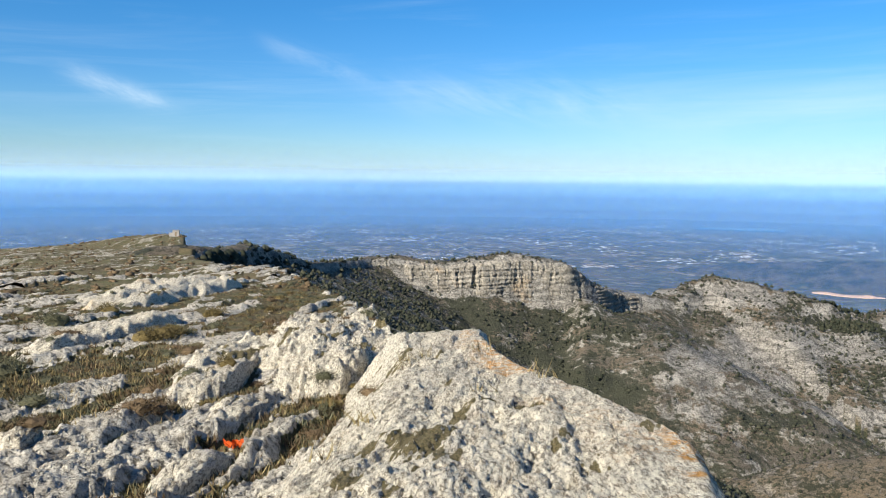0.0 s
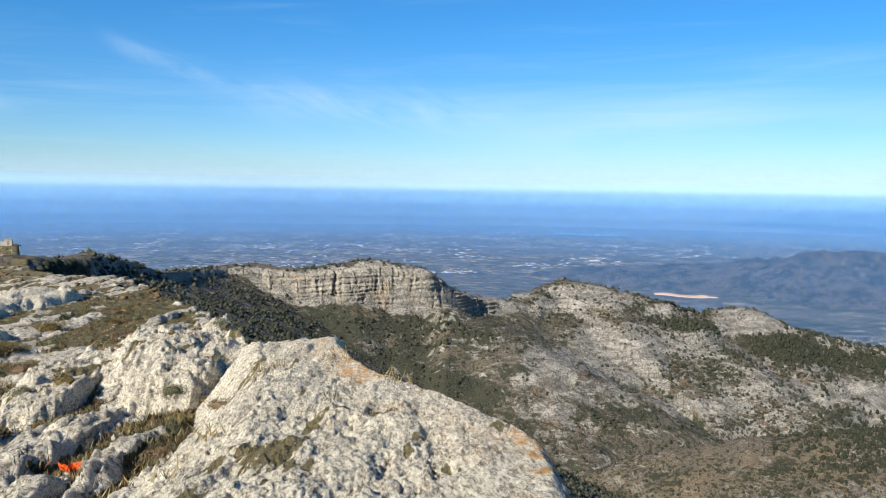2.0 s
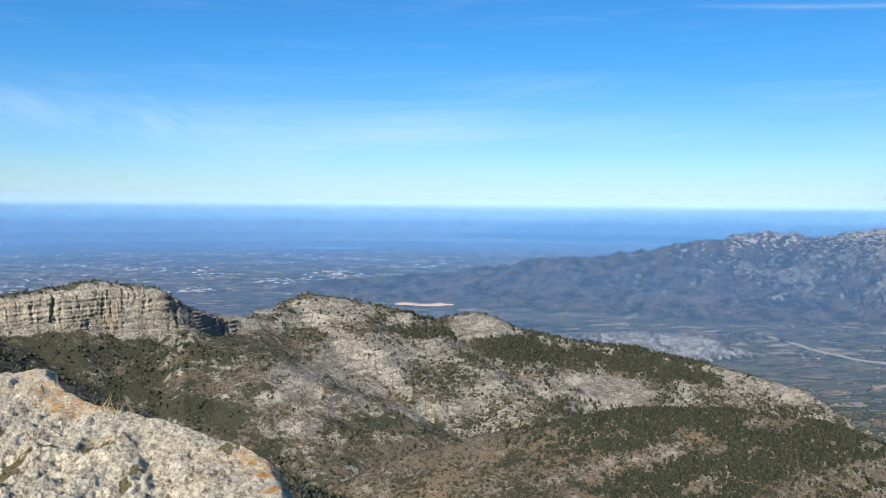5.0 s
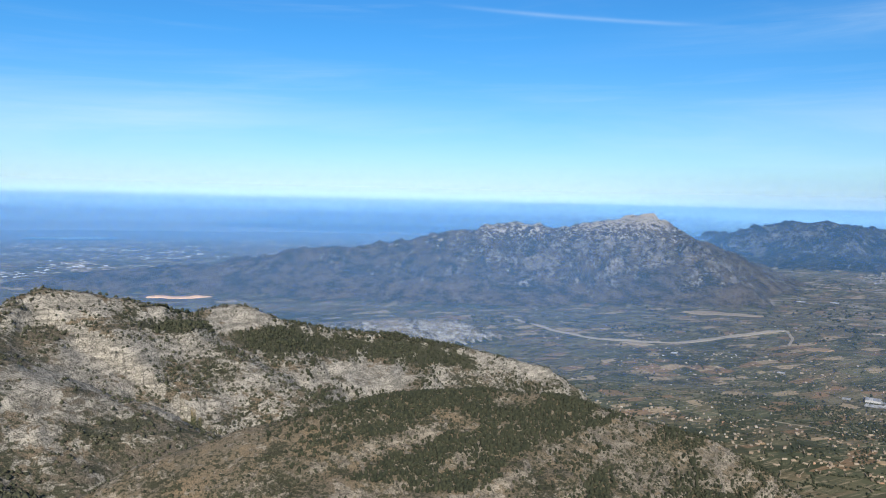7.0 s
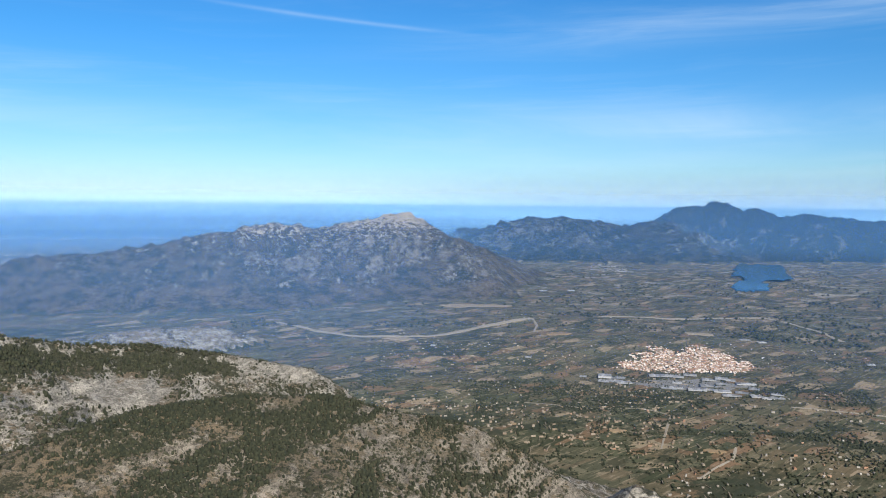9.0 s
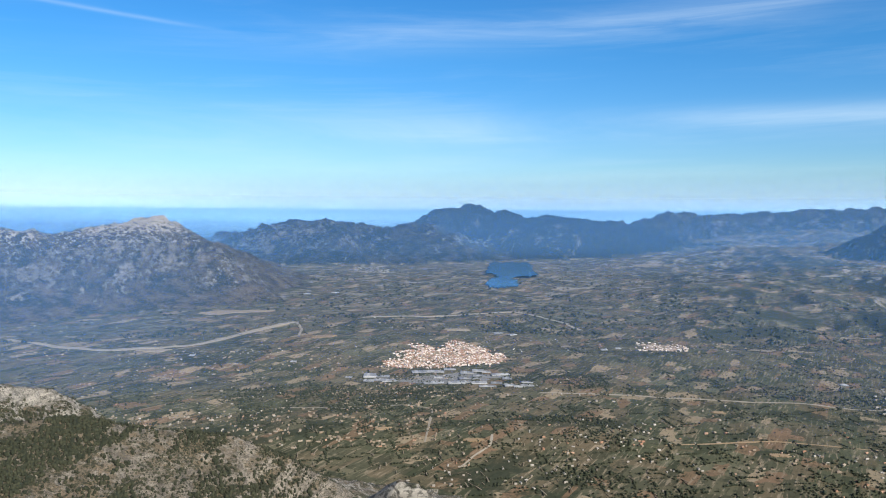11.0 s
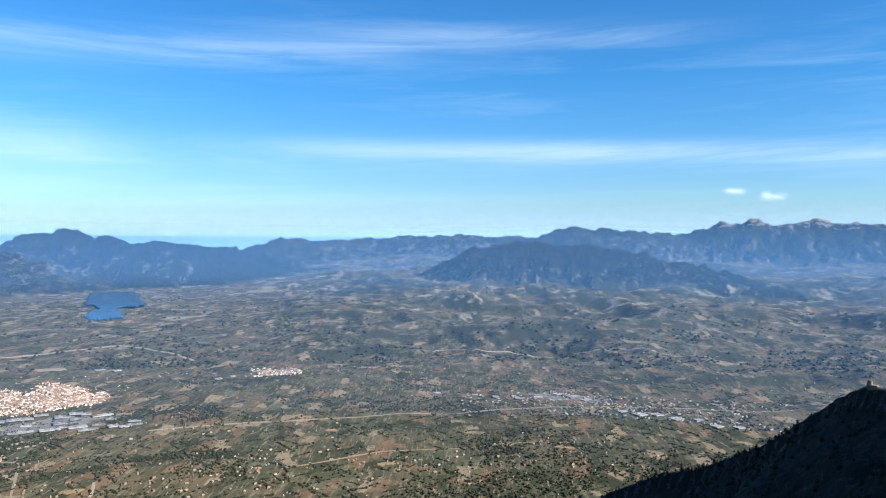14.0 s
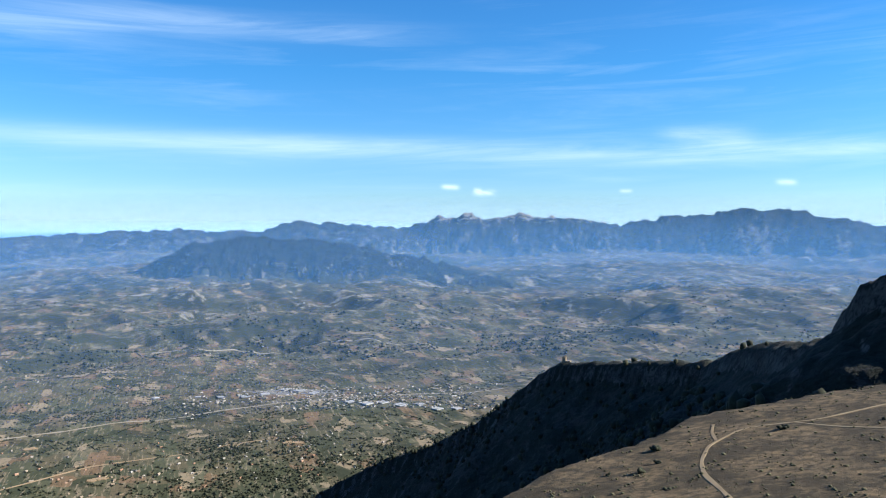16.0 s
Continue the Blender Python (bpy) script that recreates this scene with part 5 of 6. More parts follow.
def shed(label):
    ob = tagged(new("warehouse"), label, "warehouse", "warehouses")
    bm = bmesh.new()
    box(bm, -30, 30, -12, 12, -3, 8)
    part("wall", bm, MATS["sheet_metal"], ob)
    bm = bmesh.new()
    for k in range(4):
        gable(bm, -30, 30, -12 + 6 * k, -6 + 6 * k, 8, 1.1, 0.15)
    part("roof", bm, MATS["sheet_metal"], ob, "pale grey ribbed metal roof")
    return ob


PARK = pose(0, 0, -3000)
HOUSES = [house(0, "small cream house with a clay tile roof"), house(1, "ochre townhouse with a clay tile roof"), house(2, "tall narrow plastered townhouse with a tile roof"), house(3, "long apartment house with cream walls and tile roof")]
SHED = shed("long white warehouse with a ribbed grey roof")
rng_v = np.random.default_rng(21)
first = {}


def settle(template, yaw, r, turn, sx=1.0, sy=1.0):
    p, k = valley_place(yaw, r)
    m = Matrix.Translation(p) @ pose(0, 0, 0, 0, 0, turn) @ Matrix.Diagonal((k * sx, k * sy, k * min(0.62, sx), 1))
    if template not in first:
        first[template] = True
        template.matrix_world = m
        return template
    return copy_thing(template, m)


def in_shape(yaw, el, shape):
    return any(((yaw - a) / w) ** 2 + ((el - e - lean * (yaw - a)) / h) ** 2 < 1 for a, e, w, h, lean in shape)


def village(shape, count, spread=1.0, grid_turn=20.0, size=0.62):
    """Houses packed along streets inside an uneven outline of several ovals (yaw, height angle, half width, half height, lean)."""
    placed_n, tries = 0, 0
    taken = []
    yaws = [a + k * w for a, e, w, h, lean in shape for k in (-1, 1)]
    els = [e + k * (h + abs(lean * w)) for a, e, w, h, lean in shape for k in (-1, 1)]
    while placed_n < count and tries < 9000:
        tries += 1
        yaw, el = rng_v.uniform(min(yaws), max(yaws)), rng_v.uniform(min(els), max(els))
        if not in_shape(yaw, el, shape):
            continue
        r = floor_r(el)
        x, y = polar(yaw, r)
        c, s = math.cos(radians(grid_turn)), math.sin(radians(grid_turn))
        gx, gy = x * c + y * s, -x * s + y * c
        if gy % 26 < 5 or gx % 60 < 6:  # streets
            continue
        if any((x - a) ** 2 + (y - b) ** 2 < (7.5 * spread) ** 2 for a, b in taken):
            continue
        taken.append((x, y))
        z = size * rng_v.uniform(0.65, 1.5)
        settle(HOUSES[int(rng_v.choice([0, 1, 1, 2, 2, 3]))], yaw, r, grid_turn + rng_v.choice([0, 90, 180, 270]) + rng_v.normal(0, 4), z, z)
        placed_n += 1


VILLAGE = [(-80.9, -10.7, 3.6, 0.42, 0.03), (-82.6, -10.15, 1.7, 0.34, 0.1), (-84.2, -11.0, 1.5, 0.5, -0.1), (-78.0, -11.2, 1.5, 0.3, 0.05), (-81.5, -11.35, 2.3, 0.3, 0.0), (-79.4, -10.2, 0.9, 0.2, 0.2)]
SUBURBS = [(-76.4, -11.55, 1.1, 0.2, 0.0), (-85.9, -10.3, 1.3, 0.25, 0.1), (-80.2, -9.75, 1.5, 0.14, 0.1), (-84.6, -9.5, 1.0, 0.13, 0.0), (-87.2, -11.3, 1.0, 0.2, 0.0), (-72.6, -10.9, 1.2, 0.2, 0.1), (-67.5, -10.3, 1.5, 0.25, 0.1), (-89.5, -9.4, 1.3, 0.2, 0.0)]
village(VILLAGE, 175)
village(SUBURBS, 50, 2.0, 20.0, 0.6)
village([(-96.6, -9.75, 1.4, 0.26, 0.1), (-98.2, -9.55, 0.9, 0.16, 0.0), (-95.1, -10.0, 0.7, 0.14, 0.0)], 25)
village([(-75.6, -4.02, 1.1, 0.13, 0.0)], 10, 3.0, 20.0, 1.0)
village([(-99.8, -5.5, 1.9, 0.2, 0.0), (-98.4, -5.3, 0.9, 0.12, 0.0)], 14, 3.0, 20.0, 1.0)
village([(-127, -12.2, 4.7, 0.25, 0.04), (-122, -11.7, 2.0, 0.15, 0.0)], 22, 1.5)
for yaw_w in np.arange(-75.6, -87.2, -0.72):  # the sheds below the village
    top = -11.8 - 0.06 * abs(yaw_w + 80)
    for row in range(3):
        if rng_v.uniform() < 0.62 and not (row == 2 and yaw_w > -78.5) and not (row == 0 and yaw_w < -85.4):
            settle(SHED, yaw_w + rng_v.uniform(-0.15, 0.15), floor_r(top - 0.33 * row + rng_v.uniform(-0.14, 0.14)), 10 + rng_v.normal(0, 5), rng_v.uniform(0.6, 1.3), rng_v.uniform(1.0, 2.2))
for yaw_w, el_w, turn_w, sx_w, sy_w in [(-84.9, -9.0, 30, 1.0, 1.5), (-86.0, -9.1, 30, 0.9, 1.1), (-74.0, -12.0, 10, 0.6, 0.8), (-92.6, -10.1, 10, 0.9, 0.9), (-93.6, -9.9, 10, 0.8, 0.7),
                                       (-112.5, -11.3, 80, 0.8, 1.1), (-114.2, -11.4, 75, 1.0, 1.2), (-115.6, -11.35, 70, 1.1, 1.0), (-117.0, -11.0, 110, 1.4, 1.0), (-118.0, -11.1, 110, 1.5, 1.2), (-119.0, -11.3, 110, 1.4, 1.0), (-111.0, -11.1, 60, 0.7, 0.8), (-108.2, -11.0, 10, 0.8, 0.9),
                                       (-121.5, -12.2, 100, 1.1, 1.2), (-122.8, -12.35, 100, 1.2, 1.3), (-124.0, -12.3, 95, 1.1, 1.1), (-125.3, -12.5, 100, 1.3, 1.2), (-126.7, -12.4, 95, 1.0, 1.0), (-128.0, -12.7, 100, 1.1, 1.0), (-129.4, -12.6, 95, 0.9, 1.0), (-63.0, -10.4, 10, 0.7, 0.7), (-70.0, -11.0, 12, 0.6, 0.8), (-71.0, -6.3, 12, 1.2, 1.6), (-73.0, -6.2, 12, 1.0, 1.6)]:
    settle(SHED, yaw_w, floor_r(el_w), turn_w, sx_w, sy_w)


def farms(name, label, count, yaws, els, mat, size, seed, clustered, slim=None, forms=(0,), oval=None):
    """Countless far farmhouses, walls and sheds strewn over the valley: each a small body with a roof slope."""
    rng = np.random.default_rng(seed)
    yaw = rng.uniform(yaws[1], yaws[0], count)
    el = rng.uniform(els[0], els[1], count)
    if oval:
        rag = 0.5 * fbm(yaw * 2.2, el * 9, 4, seed)
        inside = ((yaw - oval[0]) / oval[2]) ** 2 + ((el - oval[1] - oval[4] * (yaw - oval[0])) / oval[3]) ** 2 + rag < 1
        yaw, el = yaw[inside], el[inside]
        count = len(yaw)
    r = floor_r_array(el)
    x, y = polar(yaw, r)
    keep = rng.uniform(0, 1, count) < smooth(clustered[0], clustered[1], fbm(x / 500, y / 500, 4, seed))
    x, y = x[keep], y[keep]
    h, which = land(x, y)
    keep = np.isin(which, forms)
    x, y, h = x[keep], y[keep], h[keep]
    n = len(x)
    k = shrink(np.sqrt(x * x + y * y)) / np.sqrt(x * x + y * y)
    p = placed(x, y, h)
    tv = np.array([(-1, -1, -1), (1, -1, -1), (1, 1, -1), (-1, 1, -1), (-1, -1, 1), (1, -1, 1), (1, 1, 1), (-1, 1, 1), (-1, 0, 1.6), (1, 0, 1.6)], float)
    tf = [(0, 1, 5, 4), (1, 2, 6, 5), (2, 3, 7, 6), (3, 0, 4, 7), (4, 5, 9, 8), (6, 7, 8, 9), (5, 6, 9, 9), (7, 4, 8, 8)]
    dims = np.stack([rng.uniform(size[0], size[1], n), rng.uniform(size[0] * 0.7, size[1] * 0.6, n), rng.uniform(1.3, 2.6, n)], -1) * k[:, None]
    if slim:  # long low banks and walls
        dims = dims * np.array([1.0, slim[0], slim[1]])
    v = tv[None] * dims[:, None]
    a = rng.normal(0.35, 0.22, n) + rng.integers(0, 2, n) * (0 if slim else 1.571)
    c, s = np.cos(a)[:, None], np.sin(a)[:, None]
    v = np.stack([v[..., 0] * c - v[..., 1] * s, v[..., 0] * s + v[..., 1] * c, v[..., 2]], -1) + p[:, None]
    verts = v.reshape(-1, 3).tolist()
    faces = []
    for i in range(n):
        o = i * 10
        for f in tf:
            faces.append(tuple(o + j for j in dict.fromkeys(f)))
    me = bpy.data.meshes.new(name)
    me.from_pydata(verts, [], faces)
    me.materials.append(mat)
    tagged(new(name, me), label, "buildings", kind="stuff")


def floor_r_array(el):
    return -FLOOR / np.tan(np.radians(-el))


farms("farmhouses", "scattered white farmhouses across the valley fields", 3600, (-48, -158), (-20, -5.0), MATS["white"], (1.2, 4.2), 31, (0.05, 0.5))
farms("farmhouses", "bright white villas among the groves", 1100, (-48, -158), (-14, -5.0), MATS["white"], (1.6, 5.0), 36, (0.1, 0.5))
farms("farmhouses", "scattered farmhouses with clay tile roofs", 5600, (-48, -158), (-20, -5.0), MATS["roughcast"], (1.6, 6.0), 32, (0.0, 0.4))
for index, (yaw_v, el_v, w_v, h_v, lean_v) in enumerate(VILLAGE):
    farms("village_houses", "dense tile-roofed houses of the village centre", int(480 * w_v * h_v / 1.2), (yaw_v + w_v * 1.1, yaw_v - w_v * 1.1), (el_v - h_v * 1.3, el_v + h_v * 1.3), MATS["plaster"], (2.6, 5.0), 360 + index, (-2.0, -1.0), oval=(yaw_v, el_v, w_v, h_v, lean_v))
    farms("village_houses", "clay roofs packed between the village streets", int(430 * w_v * h_v / 1.2), (yaw_v + w_v * 1.1, yaw_v - w_v * 1.1), (el_v - h_v * 1.3, el_v + h_v * 1.3), MATS["tile"], (2.6, 5.0), 370 + index, (-2.0, -1.0), oval=(yaw_v, el_v, w_v, h_v, lean_v))
farms("village_houses", "pale houses of the small towns", 110, (-74.3, -76.9), (-4.8, -4.25), MATS["white"], (6.0, 13.0), 38, (-2.0, -1.0))
farms("village_houses", "houses of the small town beyond the village", 110, (-94.8, -98.4), (-10.1, -9.4), MATS["plaster"], (2.8, 5.0), 380, (-2.0, -1.0))
farms("village_houses", "houses along the industrial road", 420, (-110, -133), (-12.7, -10.8), MATS["white"], (2.8, 7.0), 39, (-0.3, 0.2))
farms("farm_sheds", "low earth-coloured sheds and walls between the fields", 700, (-48, -158), (-20, -4.0), MATS["tile"], (1.8, 5.0), 33, (0.0, 0.3))
farms("terrace_walls", "long low dry-stone walls and terrace banks", 1800, (-48, -158), (-20, -4.5), MATS["bare"], (10, 34), 41, (-0.1, 0.3), (0.06, 0.2))
farms("plain_towns", "pale towns and factories far out on the plain", 9000, (32, -60), (-6.2, -1.9), MATS["roughcast"], (6, 26), 34, (-0.1, 0.35))
farms("plain_towns", "white sheds and blocks of the towns on the plain", 7000, (32, -60), (-6.2, -2.4), MATS["chalk"], (6, 22), 44, (0.0, 0.4))
farms("plain_towns", "pale hamlets in the far end of the valley", 1200, (-60, -158), (-5.5, -3.0), MATS["roughcast"], (6, 22), 35, (0.0, 0.3))


def ribbon(name, label, points, width, mat, lift, category="road", step=12.0, lit=home_height):
    """A road that follows the land through (yaw, distance) points."""
    xs, ys = zip(*[polar(a, b) for a, b in points])
    xs, ys = np.array(xs, float), np.array(ys, float)
    seg = np.concatenate([[0], np.cumsum(np.hypot(np.diff(xs), np.diff(ys)))])
    t = np.arange(0, seg[-1], step)
    # rounded course
    ker = np.hanning(2 * max(int(0.06 * len(t)), 2) + 1)
    x, y = np.interp(t, seg, xs), np.interp(t, seg, ys)
    pad = len(ker) // 2
    x = np.convolve(np.concatenate([2 * x[0] - x[pad:0:-1], x, 2 * x[-1] - x[-2:-pad - 2:-1]]), ker / ker.sum(), "valid")
    y = np.convolve(np.concatenate([2 * y[0] - y[pad:0:-1], y, 2 * y[-1] - y[-2:-pad - 2:-1]]), ker / ker.sum(), "valid")
    tx, ty = np.gradient(x), np.gradient(y)
    ln = np.hypot(tx, ty) + 1e-9
    w = width / 2 * (1 + 0.35 * fbm(t / (width * 6), t * 0 + 3, 3, 71))
    lx, ly = x - ty / ln * w, y + tx / ln * w
    rx, ry = x + ty / ln * w, y - tx / ln * w
    zl, zr = land(lx, ly)[0] + lift, land(rx, ry)[0] + lift
    a, b = placed(lx, ly, zl), placed(rx, ry, zr)
    bank = 1.8 if category == "path" else 1.15  # worn banks that run out into the ground
    ax, ay, bx2, by2 = x - ty / ln * w * bank, y + tx / ln * w * bank, x + ty / ln * w * bank, y - tx / ln * w * bank
    low_a, low_b = placed(ax, ay, land(ax, ay)[0] - lift * 1.5), placed(bx2, by2, land(bx2, by2)[0] - lift * 1.5)
    n = len(x)
    verts = np.concatenate([a, b, low_a, low_b]).tolist()
    faces = []
    for i in range(n - 1):
        faces += [(i, i + 1, n + i + 1, n + i), (2 * n + i, 2 * n + i + 1, i + 1, i), (n + i, n + i + 1, 3 * n + i + 1, 3 * n + i)]
    me = bpy.data.meshes.new(name)
    me.from_pydata(verts, [], faces)
    me.materials.append(mat)
    return tagged(new(name, me), label, category, kind="structure")


def floor_line(points):
    return [(a, floor_r(e)) for a, e in points]


ribbon("road_1", "pale main road across the valley", floor_line([(-51.7, -8.75), (-54.5, -9.3), (-57.7, -9.75), (-63.6, -9.6), (-67, -8.9), (-70.2, -8.3)]), 34, MATS["road"], 2.0)
ribbon("road_2", "straight pale road beyond the village", floor_line([(-75, -8.05), (-80, -7.85), (-86.0, -7.5), (-89.5, -8.1), (-91, -8.6)]), 22, MATS["road"], 2.0)
ribbon("road_3", "narrow lane out of the village", floor_line([(-70.4, -9.3), (-70.6, -8.8), (-70.2, -8.3)]), 14, MATS["road"], 2.0)
ribbon("road_4", "farm track through the fields", floor_line([(-82.3, -18.6), (-83.2, -17.9), (-84.45, -17.2), (-84.6, -16.4)]), 6, MATS["road"], 0.8)
ribbon("road_5", "field lane towards the village", floor_line([(-79.6, -17), (-79.9, -15.8), (-80.2, -14.6), (-78, -14.2), (-74, -14.4), (-69, -14.0)]), 6, MATS["road"], 0.8)
ribbon("road_6", "pale road through the eastern fields", floor_line([(-88, -13.4), (-95, -13.2), (-104, -12.9), (-112, -12.2), (-121, -11.9), (-133, -11.2)]), 9, MATS["road"], 1.2)
ribbon("road_7", "road along the low hills", floor_line([(-108, -8.3), (-114, -8.0), (-120, -8.1), (-128, -8.3)]), 12, MATS["road"], 1.5)
ribbon("road_8", "farm road below the spur", floor_line([(-97, -16.5), (-104, -15.5), (-111, -15.0), (-116, -14.6)]), 6, MATS["track"], 0.8)
ribbon("footpath", "worn sandy footpath over the brown shoulder", [(-149.8, 46), (-148.1, 52.9), (-146.8, 58), (-146.6, 62), (-147.1, 67.5), (-149.3, 72.8), (-151.5, 73.2), (-153.8, 73.3), (-158, 78), (-162, 80)], 0.3, MATS["path"], 0.05, "path", 0.5)
ribbon("footpath", "faint side path across the brown grass", [(-152.5, 73.2), (-155, 70), (-158, 68.1), (-163, 69)], 0.26, MATS["path"], 0.05, "path", 1.0)
ribbon("footpath", "short stub of path above the bend", [(-147.4, 76), (-147.3, 72.5), (-147.6, 69)], 0.26, MATS["path"], 0.05, "path", 0.7)


def pool(name, label, centre, radii, seed, mat, lift, kind="structure", category="water", level=None):
    """A flat uneven patch that lies on the land: water, a pit, a bare field."""
    yaw, r = centre
    cx, cy = polar(yaw, r)
    t = np.linspace(0, 2 * np.pi, 90, endpoint=False)
    wob = 1 + 0.55 * fbm(np.cos(t) * 2.2 + seed, np.sin(t) * 2.2, 5, seed, 0.6)
    ux, uy = np.cos(np.radians(yaw)), np.sin(np.radians(yaw))
    a, b = radii[0] * np.cos(t) * wob, radii[1] * np.sin(t) * wob
    rings = []
    for f in (1.0, 0.93, 0.6, 0.25):
        x, y = cx + f * (a * ux - b * uy), cy + f * (a * uy + b * ux)
        z = land(x, y)[0] if level is None else np.full(x.shape, float(level))
        rings.append(placed(x, y, z + (lift if f < 1 else -lift)))
    n = len(t)
    verts = np.concatenate(rings).tolist()
    faces = [(k * n + i, k * n + (i + 1) % n, (k + 1) * n + (i + 1) % n, (k + 1) * n + i) for k in range(3) for i in range(n)] + [tuple(range(3 * n, 4 * n))]
    me = bpy.data.meshes.new(name)
    me.from_pydata(verts, [], faces)
    me.materials.append(mat)
    return tagged(new(name, me), label, category, kind=kind)


def water_material():
    m, t, out = material("lake_water")
    p = node(t, "ShaderNodeNewGeometry").outputs["Position"]
    s = surface(t, out, (0.02, 0.06, 0.11), 0.15, noise_tex(t, p, 0.2, 3), 0.1, 0.3)
    s.inputs["Specular IOR Level"].default_value = 0.5
    return m


MATS["water"] = water_material()
pool("reservoir", "blue reservoir at the foot of the mountain", (-85.75, 7700), (215, 1050), 3, MATS["water"], 3.0, level=FLOOR + 16)
pool("reservoir", "narrow near arm of the reservoir", (-85.2, 6250), (125, 480), 4, MATS["water"], 3.0, level=FLOOR + 15)
pool("lagoon", "pale lagoon far out on the plain", (-20.8, 10700), (480, 330), 5, MATS["water"], 4.0, level=FLOOR + 14)
pool("quarry", "bright orange clay quarry on the low hills", (-27.5, 4760), (165, 85), 6, MATS["clay"], 3.0, category="quarry")
pool("field", "wide bare stubble field", (-66, 4560), (190, 80), 7, MATS["bare"], 2.5, category="field")
for index, (yaw_f, el_f, w_f, d_f) in enumerate([(-83.2, -16.9, 48, 30), (-76.5, -16.0, 45, 30), (-69.0, -15.9, 16, 14), (-72.2, -9.5, 60, 60), (-103.5, -9.5, 70, 40), (-105.5, -9.3, 60, 30), (-100.5, -13.9, 40, 25), (-104.5, -16.3, 50, 25), (-128, -8.5, 80, 60), (-113.4, -5.3, 60, 90), (-114.3, -5.1, 40, 70), (-120.4, -4.9, 40, 90), (-122.0, -3.9, 110, 90), (-95.5, -4.3, 150, 160), (-117.5, -15.0, 60, 25), (-90.2, -17.5, 26, 18), (-60.5, -9.9, 60, 50), (-82, -8.9, 70, 50)]):
    pool("field", "bare pale earth among the green fields", (yaw_f, floor_r(el_f)), (w_f * (0.5 if el_f < -12 else 1), d_f * (0.5 if el_f < -12 else 1)), 11 + index, MATS["bare" if index % 3 and el_f > -12 else "track"], 2.0, category="field")


def yard(name, label, yaw, el, w, h, mat, seed):
    """Paved ground between houses or sheds."""
    r = floor_r(el)
    depth = abs(floor_r(el + h * 0.9) - floor_r(el - h * 0.9)) / 2
    pool(name, label, (yaw, r), (math.radians(w * 0.72) * r, depth * 0.75), seed, mat, 0.7, category="pavement")


for index, (yaw_v, el_v, w_v, h_v, _) in enumerate(VILLAGE):
    yard("pavement", "pale streets and squares between the village houses", yaw_v, el_v, w_v, h_v, MATS["bare"], 70 + index)
yard("pavement", "pale streets of the small town", -96.6, -9.75, 2.0, 0.42, MATS["roughcast"], 80)
yard("pavement", "grey yards between the warehouses", -81.0, -12.3, 5.6, 0.55, MATS["asphalt"], 81)
yard("pavement", "grey yards along the industrial road", -117.5, -11.2, 4.5, 0.3, MATS["asphalt"], 82)


def valley_trees(name, label, count, els, size, seed, lo, hi, yaws=(-48, -158)):
    rng = np.random.default_rng(seed)
    yaw = rng.uniform(yaws[1], yaws[0], count)
    r = floor_r_array(rng.uniform(els[0], els[1], count))
    x, y = polar(yaw, r)
    keep = rng.uniform(0, 1, count) < 0.02 + smooth(lo, hi, fbm(x / 300, y / 300, 6, seed, 0.7))
    x, y = x[keep], y[keep]
    h, which = land(x, y)
    keep = which == 0
    x, y, h = x[keep], y[keep], h[keep]
    r = np.sqrt(x * x + y * y)
    k = shrink(r) / r
    s = (rng.uniform(0, 1, len(x)) ** 2 * (size[1] - size[0]) + size[0]) * k
    tagged(new(name, clump_mesh(name, placed(x, y, h + s * 0.4), s, 0.9, MATS["grove"], seed, 1, True)), label, "trees", kind="stuff")


valley_trees("groves", "dark groves and orchards between the farms", 60000, (-20.5, -8), (1.4, 5.5), 51, 0.12, 0.26)
valley_trees("groves", "dark copses among the eastern fields", 34000, (-20.5, -6.5), (1.6, 5.5), 53, 0.12, 0.28, (-90, -140))
valley_trees("groves", "dark woods and hedges farther down the valley", 24000, (-9, -3.6), (4.0, 13.0), 52, 0.0, 0.2)

valley_trees("groves", "dark groves round the village", 15000, (-15.5, -11.9), (1.6, 5.0), 58, 0.0, 0.2, (-66, -93))
valley_trees("groves", "trees between the houses of the village", 1500, (-12.6, -9.6), (1.6, 3.6), 59, 0.0, 0.2, (-74, -90))


def hedges(name, label, count, els, yaws, seed):
    """Rows of trees along field edges and lanes."""
    rng = np.random.default_rng(seed)
    r = floor_r_array(rng.uniform(els[0], els[1], count))
    x, y = polar(rng.uniform(yaws[1], yaws[0], count), r)
    a = 0.35 + rng.normal(0, 0.18, count) + rng.integers(0, 2, count) * 1.571
    along = rng.uniform(0, 1, (count, 16)) ** 1.2 * rng.uniform(25, 130, (count, 1))
    x = (x[:, None] + along * np.cos(a)[:, None] + rng.normal(0, 1.6, along.shape)).ravel()
    y = (y[:, None] + along * np.sin(a)[:, None] + rng.normal(0, 1.6, along.shape)).ravel()
    h, which = land(x, y)
    keep = which == 0
    x, y, h = x[keep], y[keep], h[keep]
    r = np.hypot(x, y)
    s = rng.uniform(1.6, 4.2, len(x)) * shrink(r) / r
    tagged(new(name, clump_mesh(name, placed(x, y, h + s * 0.4), s, 0.9, MATS["grove"], seed, 1, True)), label, "trees", kind="stuff")


hedges("hedges", "dark rows of trees along the field edges", 1700, (-20.5, -7.5), (-48, -158), 57)


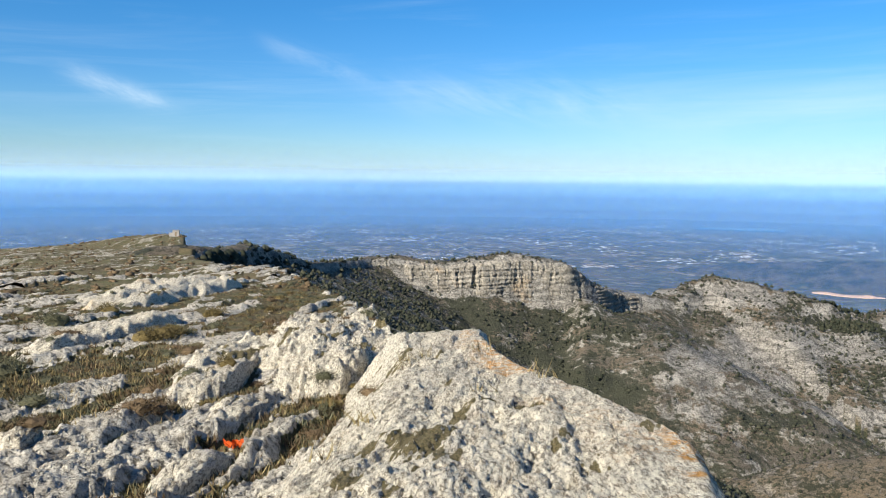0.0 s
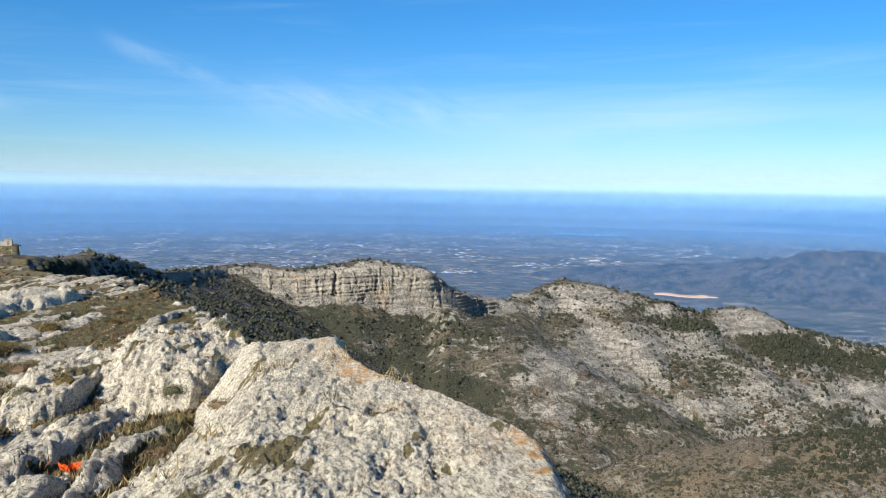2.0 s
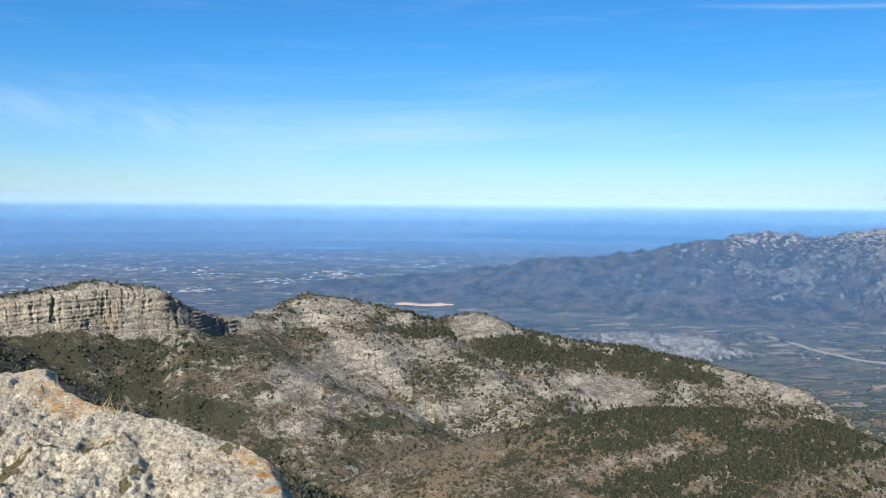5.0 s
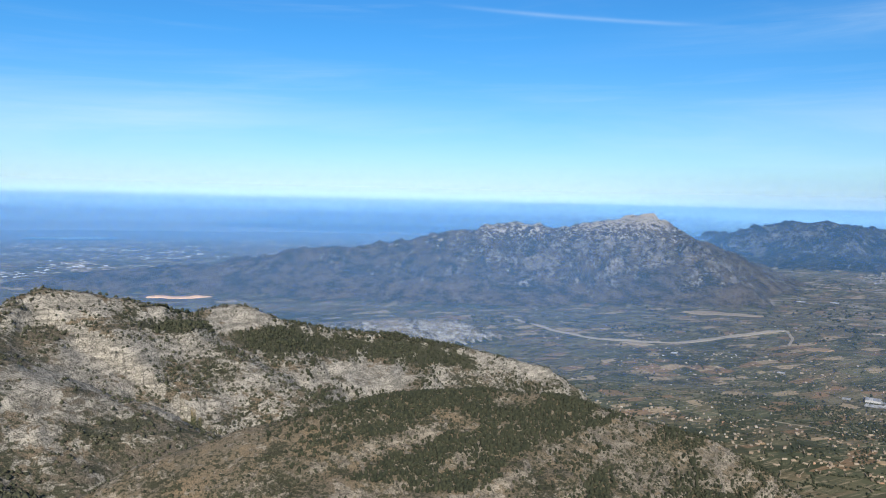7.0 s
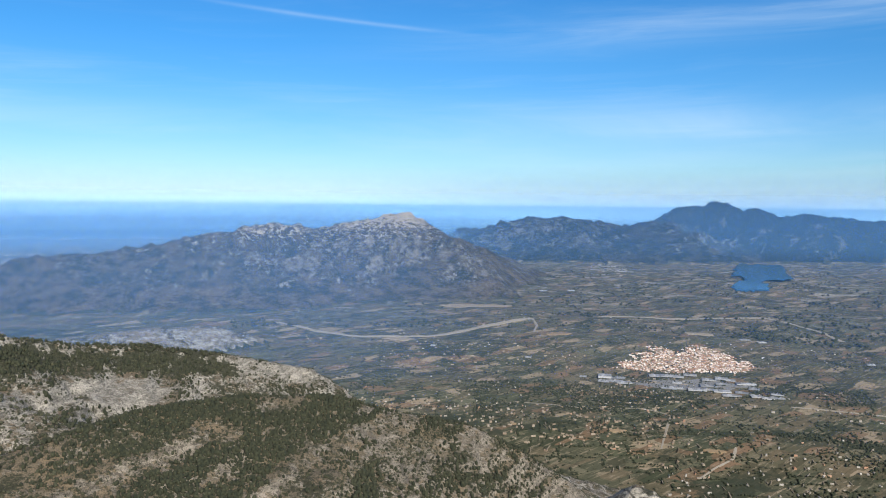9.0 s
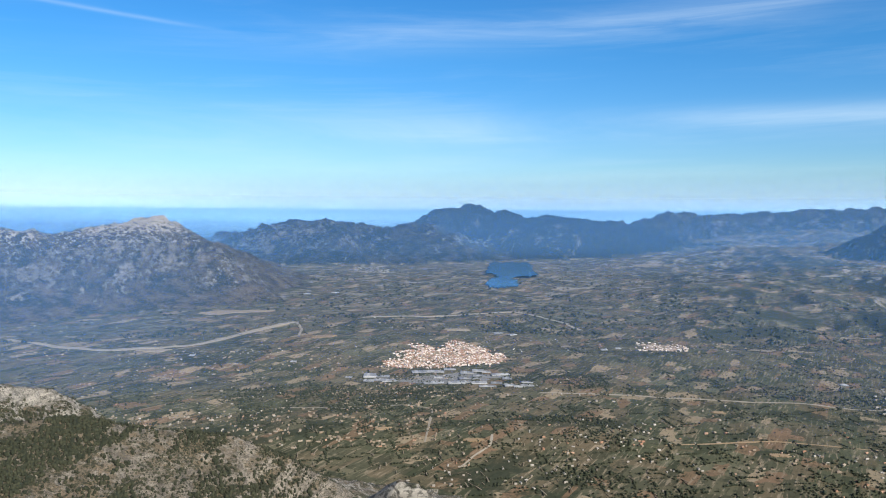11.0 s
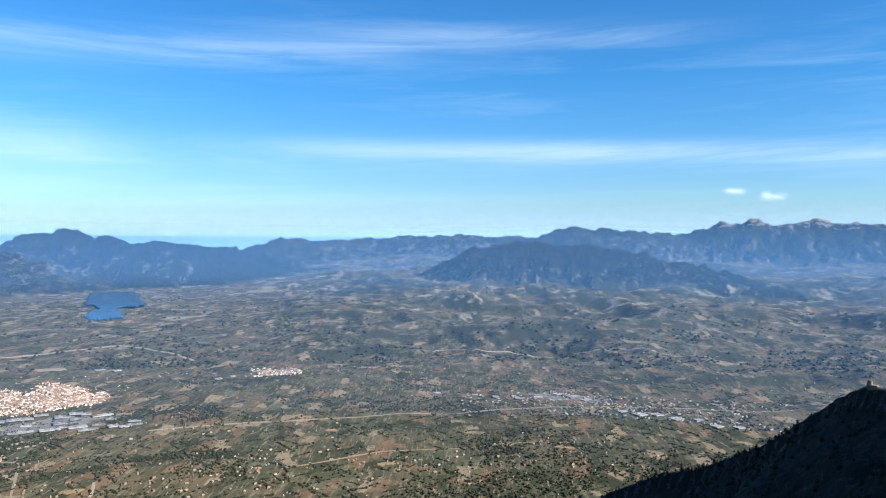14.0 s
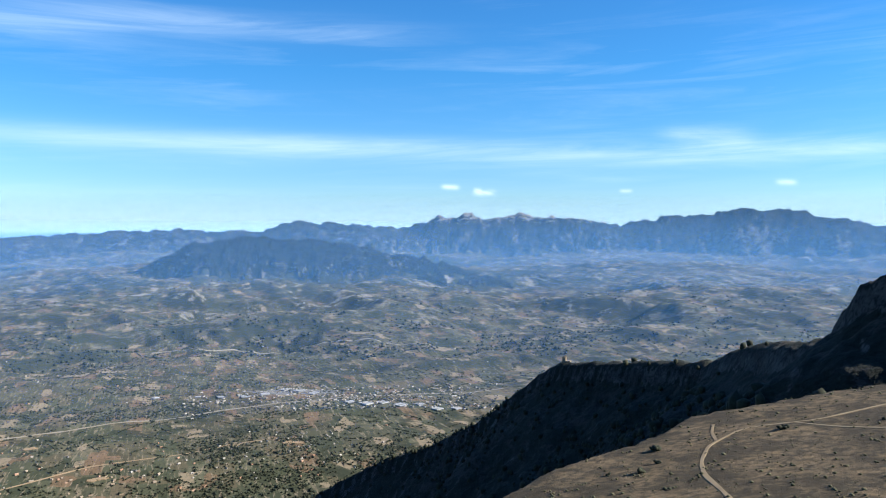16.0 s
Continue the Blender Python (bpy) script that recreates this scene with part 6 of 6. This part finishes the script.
# ---- landmarks on the ridges ----
def tower():
    """A ruined watch tower on the end of the spur."""
    x, y = polar(np.array([-137.25]), np.array([697.0]))
    p = placed(x, y, land(x, y)[0])[0]
    ob = tagged(new("watch_tower"), "small sunlit ruined stone watch tower on the spur", "tower")
    ob.matrix_world = Matrix.Translation(p) @ pose(0, 0, 0, 0, 0, 30)
    bm = bmesh.new()
    bmesh.ops.create_cone(bm, cap_ends=True, segments=12, radius1=2.4, radius2=1.9, depth=6, matrix=Matrix.Translation((0, 0, 1.6)))
    part("shaft", bm, MATS["bare"], ob)
    bm = bmesh.new()
    for k in range(7):
        a = k * 0.9
        box(bm, math.cos(a) * 1.5 - 0.35, math.cos(a) * 1.5 + 0.35, math.sin(a) * 1.5 - 0.35, math.sin(a) * 1.5 + 0.35, 4.4, 4.9 + 0.6 * (k % 3))
    part("broken_rim", bm, MATS["bare"], ob)
    bm = bmesh.new()
    box(bm, -5.5, 2.0, -2.6, 2.2, -3, 1.6)
    part("base_wall", bm, MATS["bare"], ob)


tower()


def hut():
    """The white hut on the far knob of the summit."""
    x, y = polar(np.array([18.75]), np.array([152.0]))
    p = placed(x, y, home_height(x, y)[0] + 0.6)[0]
    ob = tagged(new("hut"), "small whitewashed hut on the rocky knob", "hut")
    ob.matrix_world = Matrix.Translation(p) @ pose(0, 0, 0, 0, 0, 12) @ Matrix.Scale(0.45, 4)
    bm = bmesh.new()
    box(bm, -1.3, 1.3, -1.0, 1.0, -1.2, 1.15)
    part("wall", bm, MATS["white"], ob)
    bm = bmesh.new()
    gable(bm, -1.3, 1.3, -1.0, 1.0, 1.15, 0.35, 0.12)
    part("roof", bm, MATS["white"], ob)
    bm = bmesh.new()
    box(bm, -2.6, -1.3, -0.9, 0.7, -1.2, 0.35)
    part("annex", bm, MATS["white"], ob)
    bm = bmesh.new()
    box(bm, -0.35, 0.35, -1.06, -0.98, -1.0, 0.7)
    part("door", bm, MATS["track"], ob, "brown plank door")


hut()


def orange_cloth():
    """A crumpled piece of orange cloth left in the grass."""
    x, y = polar(14.45, 11.55)
    bm = bmesh.new()
    n = 14
    vs = [[None] * n for _ in range(n)]
    for i in range(n):
        for j in range(n):
            u, v = i / (n - 1) - 0.5, j / (n - 1) - 0.5
            w = 1 + 0.5 * noise.noise(Vector((u * 3, v * 3, 7)))
            z = 0.05 + 0.07 * noise.noise(Vector((u * 7, v * 9, 2))) + 0.05 * noise.noise(Vector((u * 15, v * 15, 5)))
            vs[i][j] = bm.verts.new((u * 0.22 * w, v * 0.24 * w + 0.05 * math.sin(u * 9), max(z, 0.0)))
    for i in range(n - 1):
        for j in range(n - 1):
            bm.faces.new((vs[i][j], vs[i + 1][j], vs[i + 1][j + 1], vs[i][j + 1]))
    bmesh.ops.solidify(bm, geom=bm.faces[:], thickness=0.006)
    m, t, out = material("orange_cloth")
    p = node(t, "ShaderNodeNewGeometry").outputs["Position"]
    surface(t, out, mix(t, noise_tex(t, p, 12.0, 3), (0.60, 0.07, 0.008), (0.75, 0.15, 0.02)), 0.7)
    ob = part("orange_cloth", bm, m)
    ob.matrix_world = Matrix.Translation((float(x), float(y), summit_z(float(x), float(y)) - 0.03)) @ pose(0, 0, 0, 0, 0, 20)
    tagged(ob, "crumpled bright orange cloth lying in the grass", "cloth")


orange_cloth()
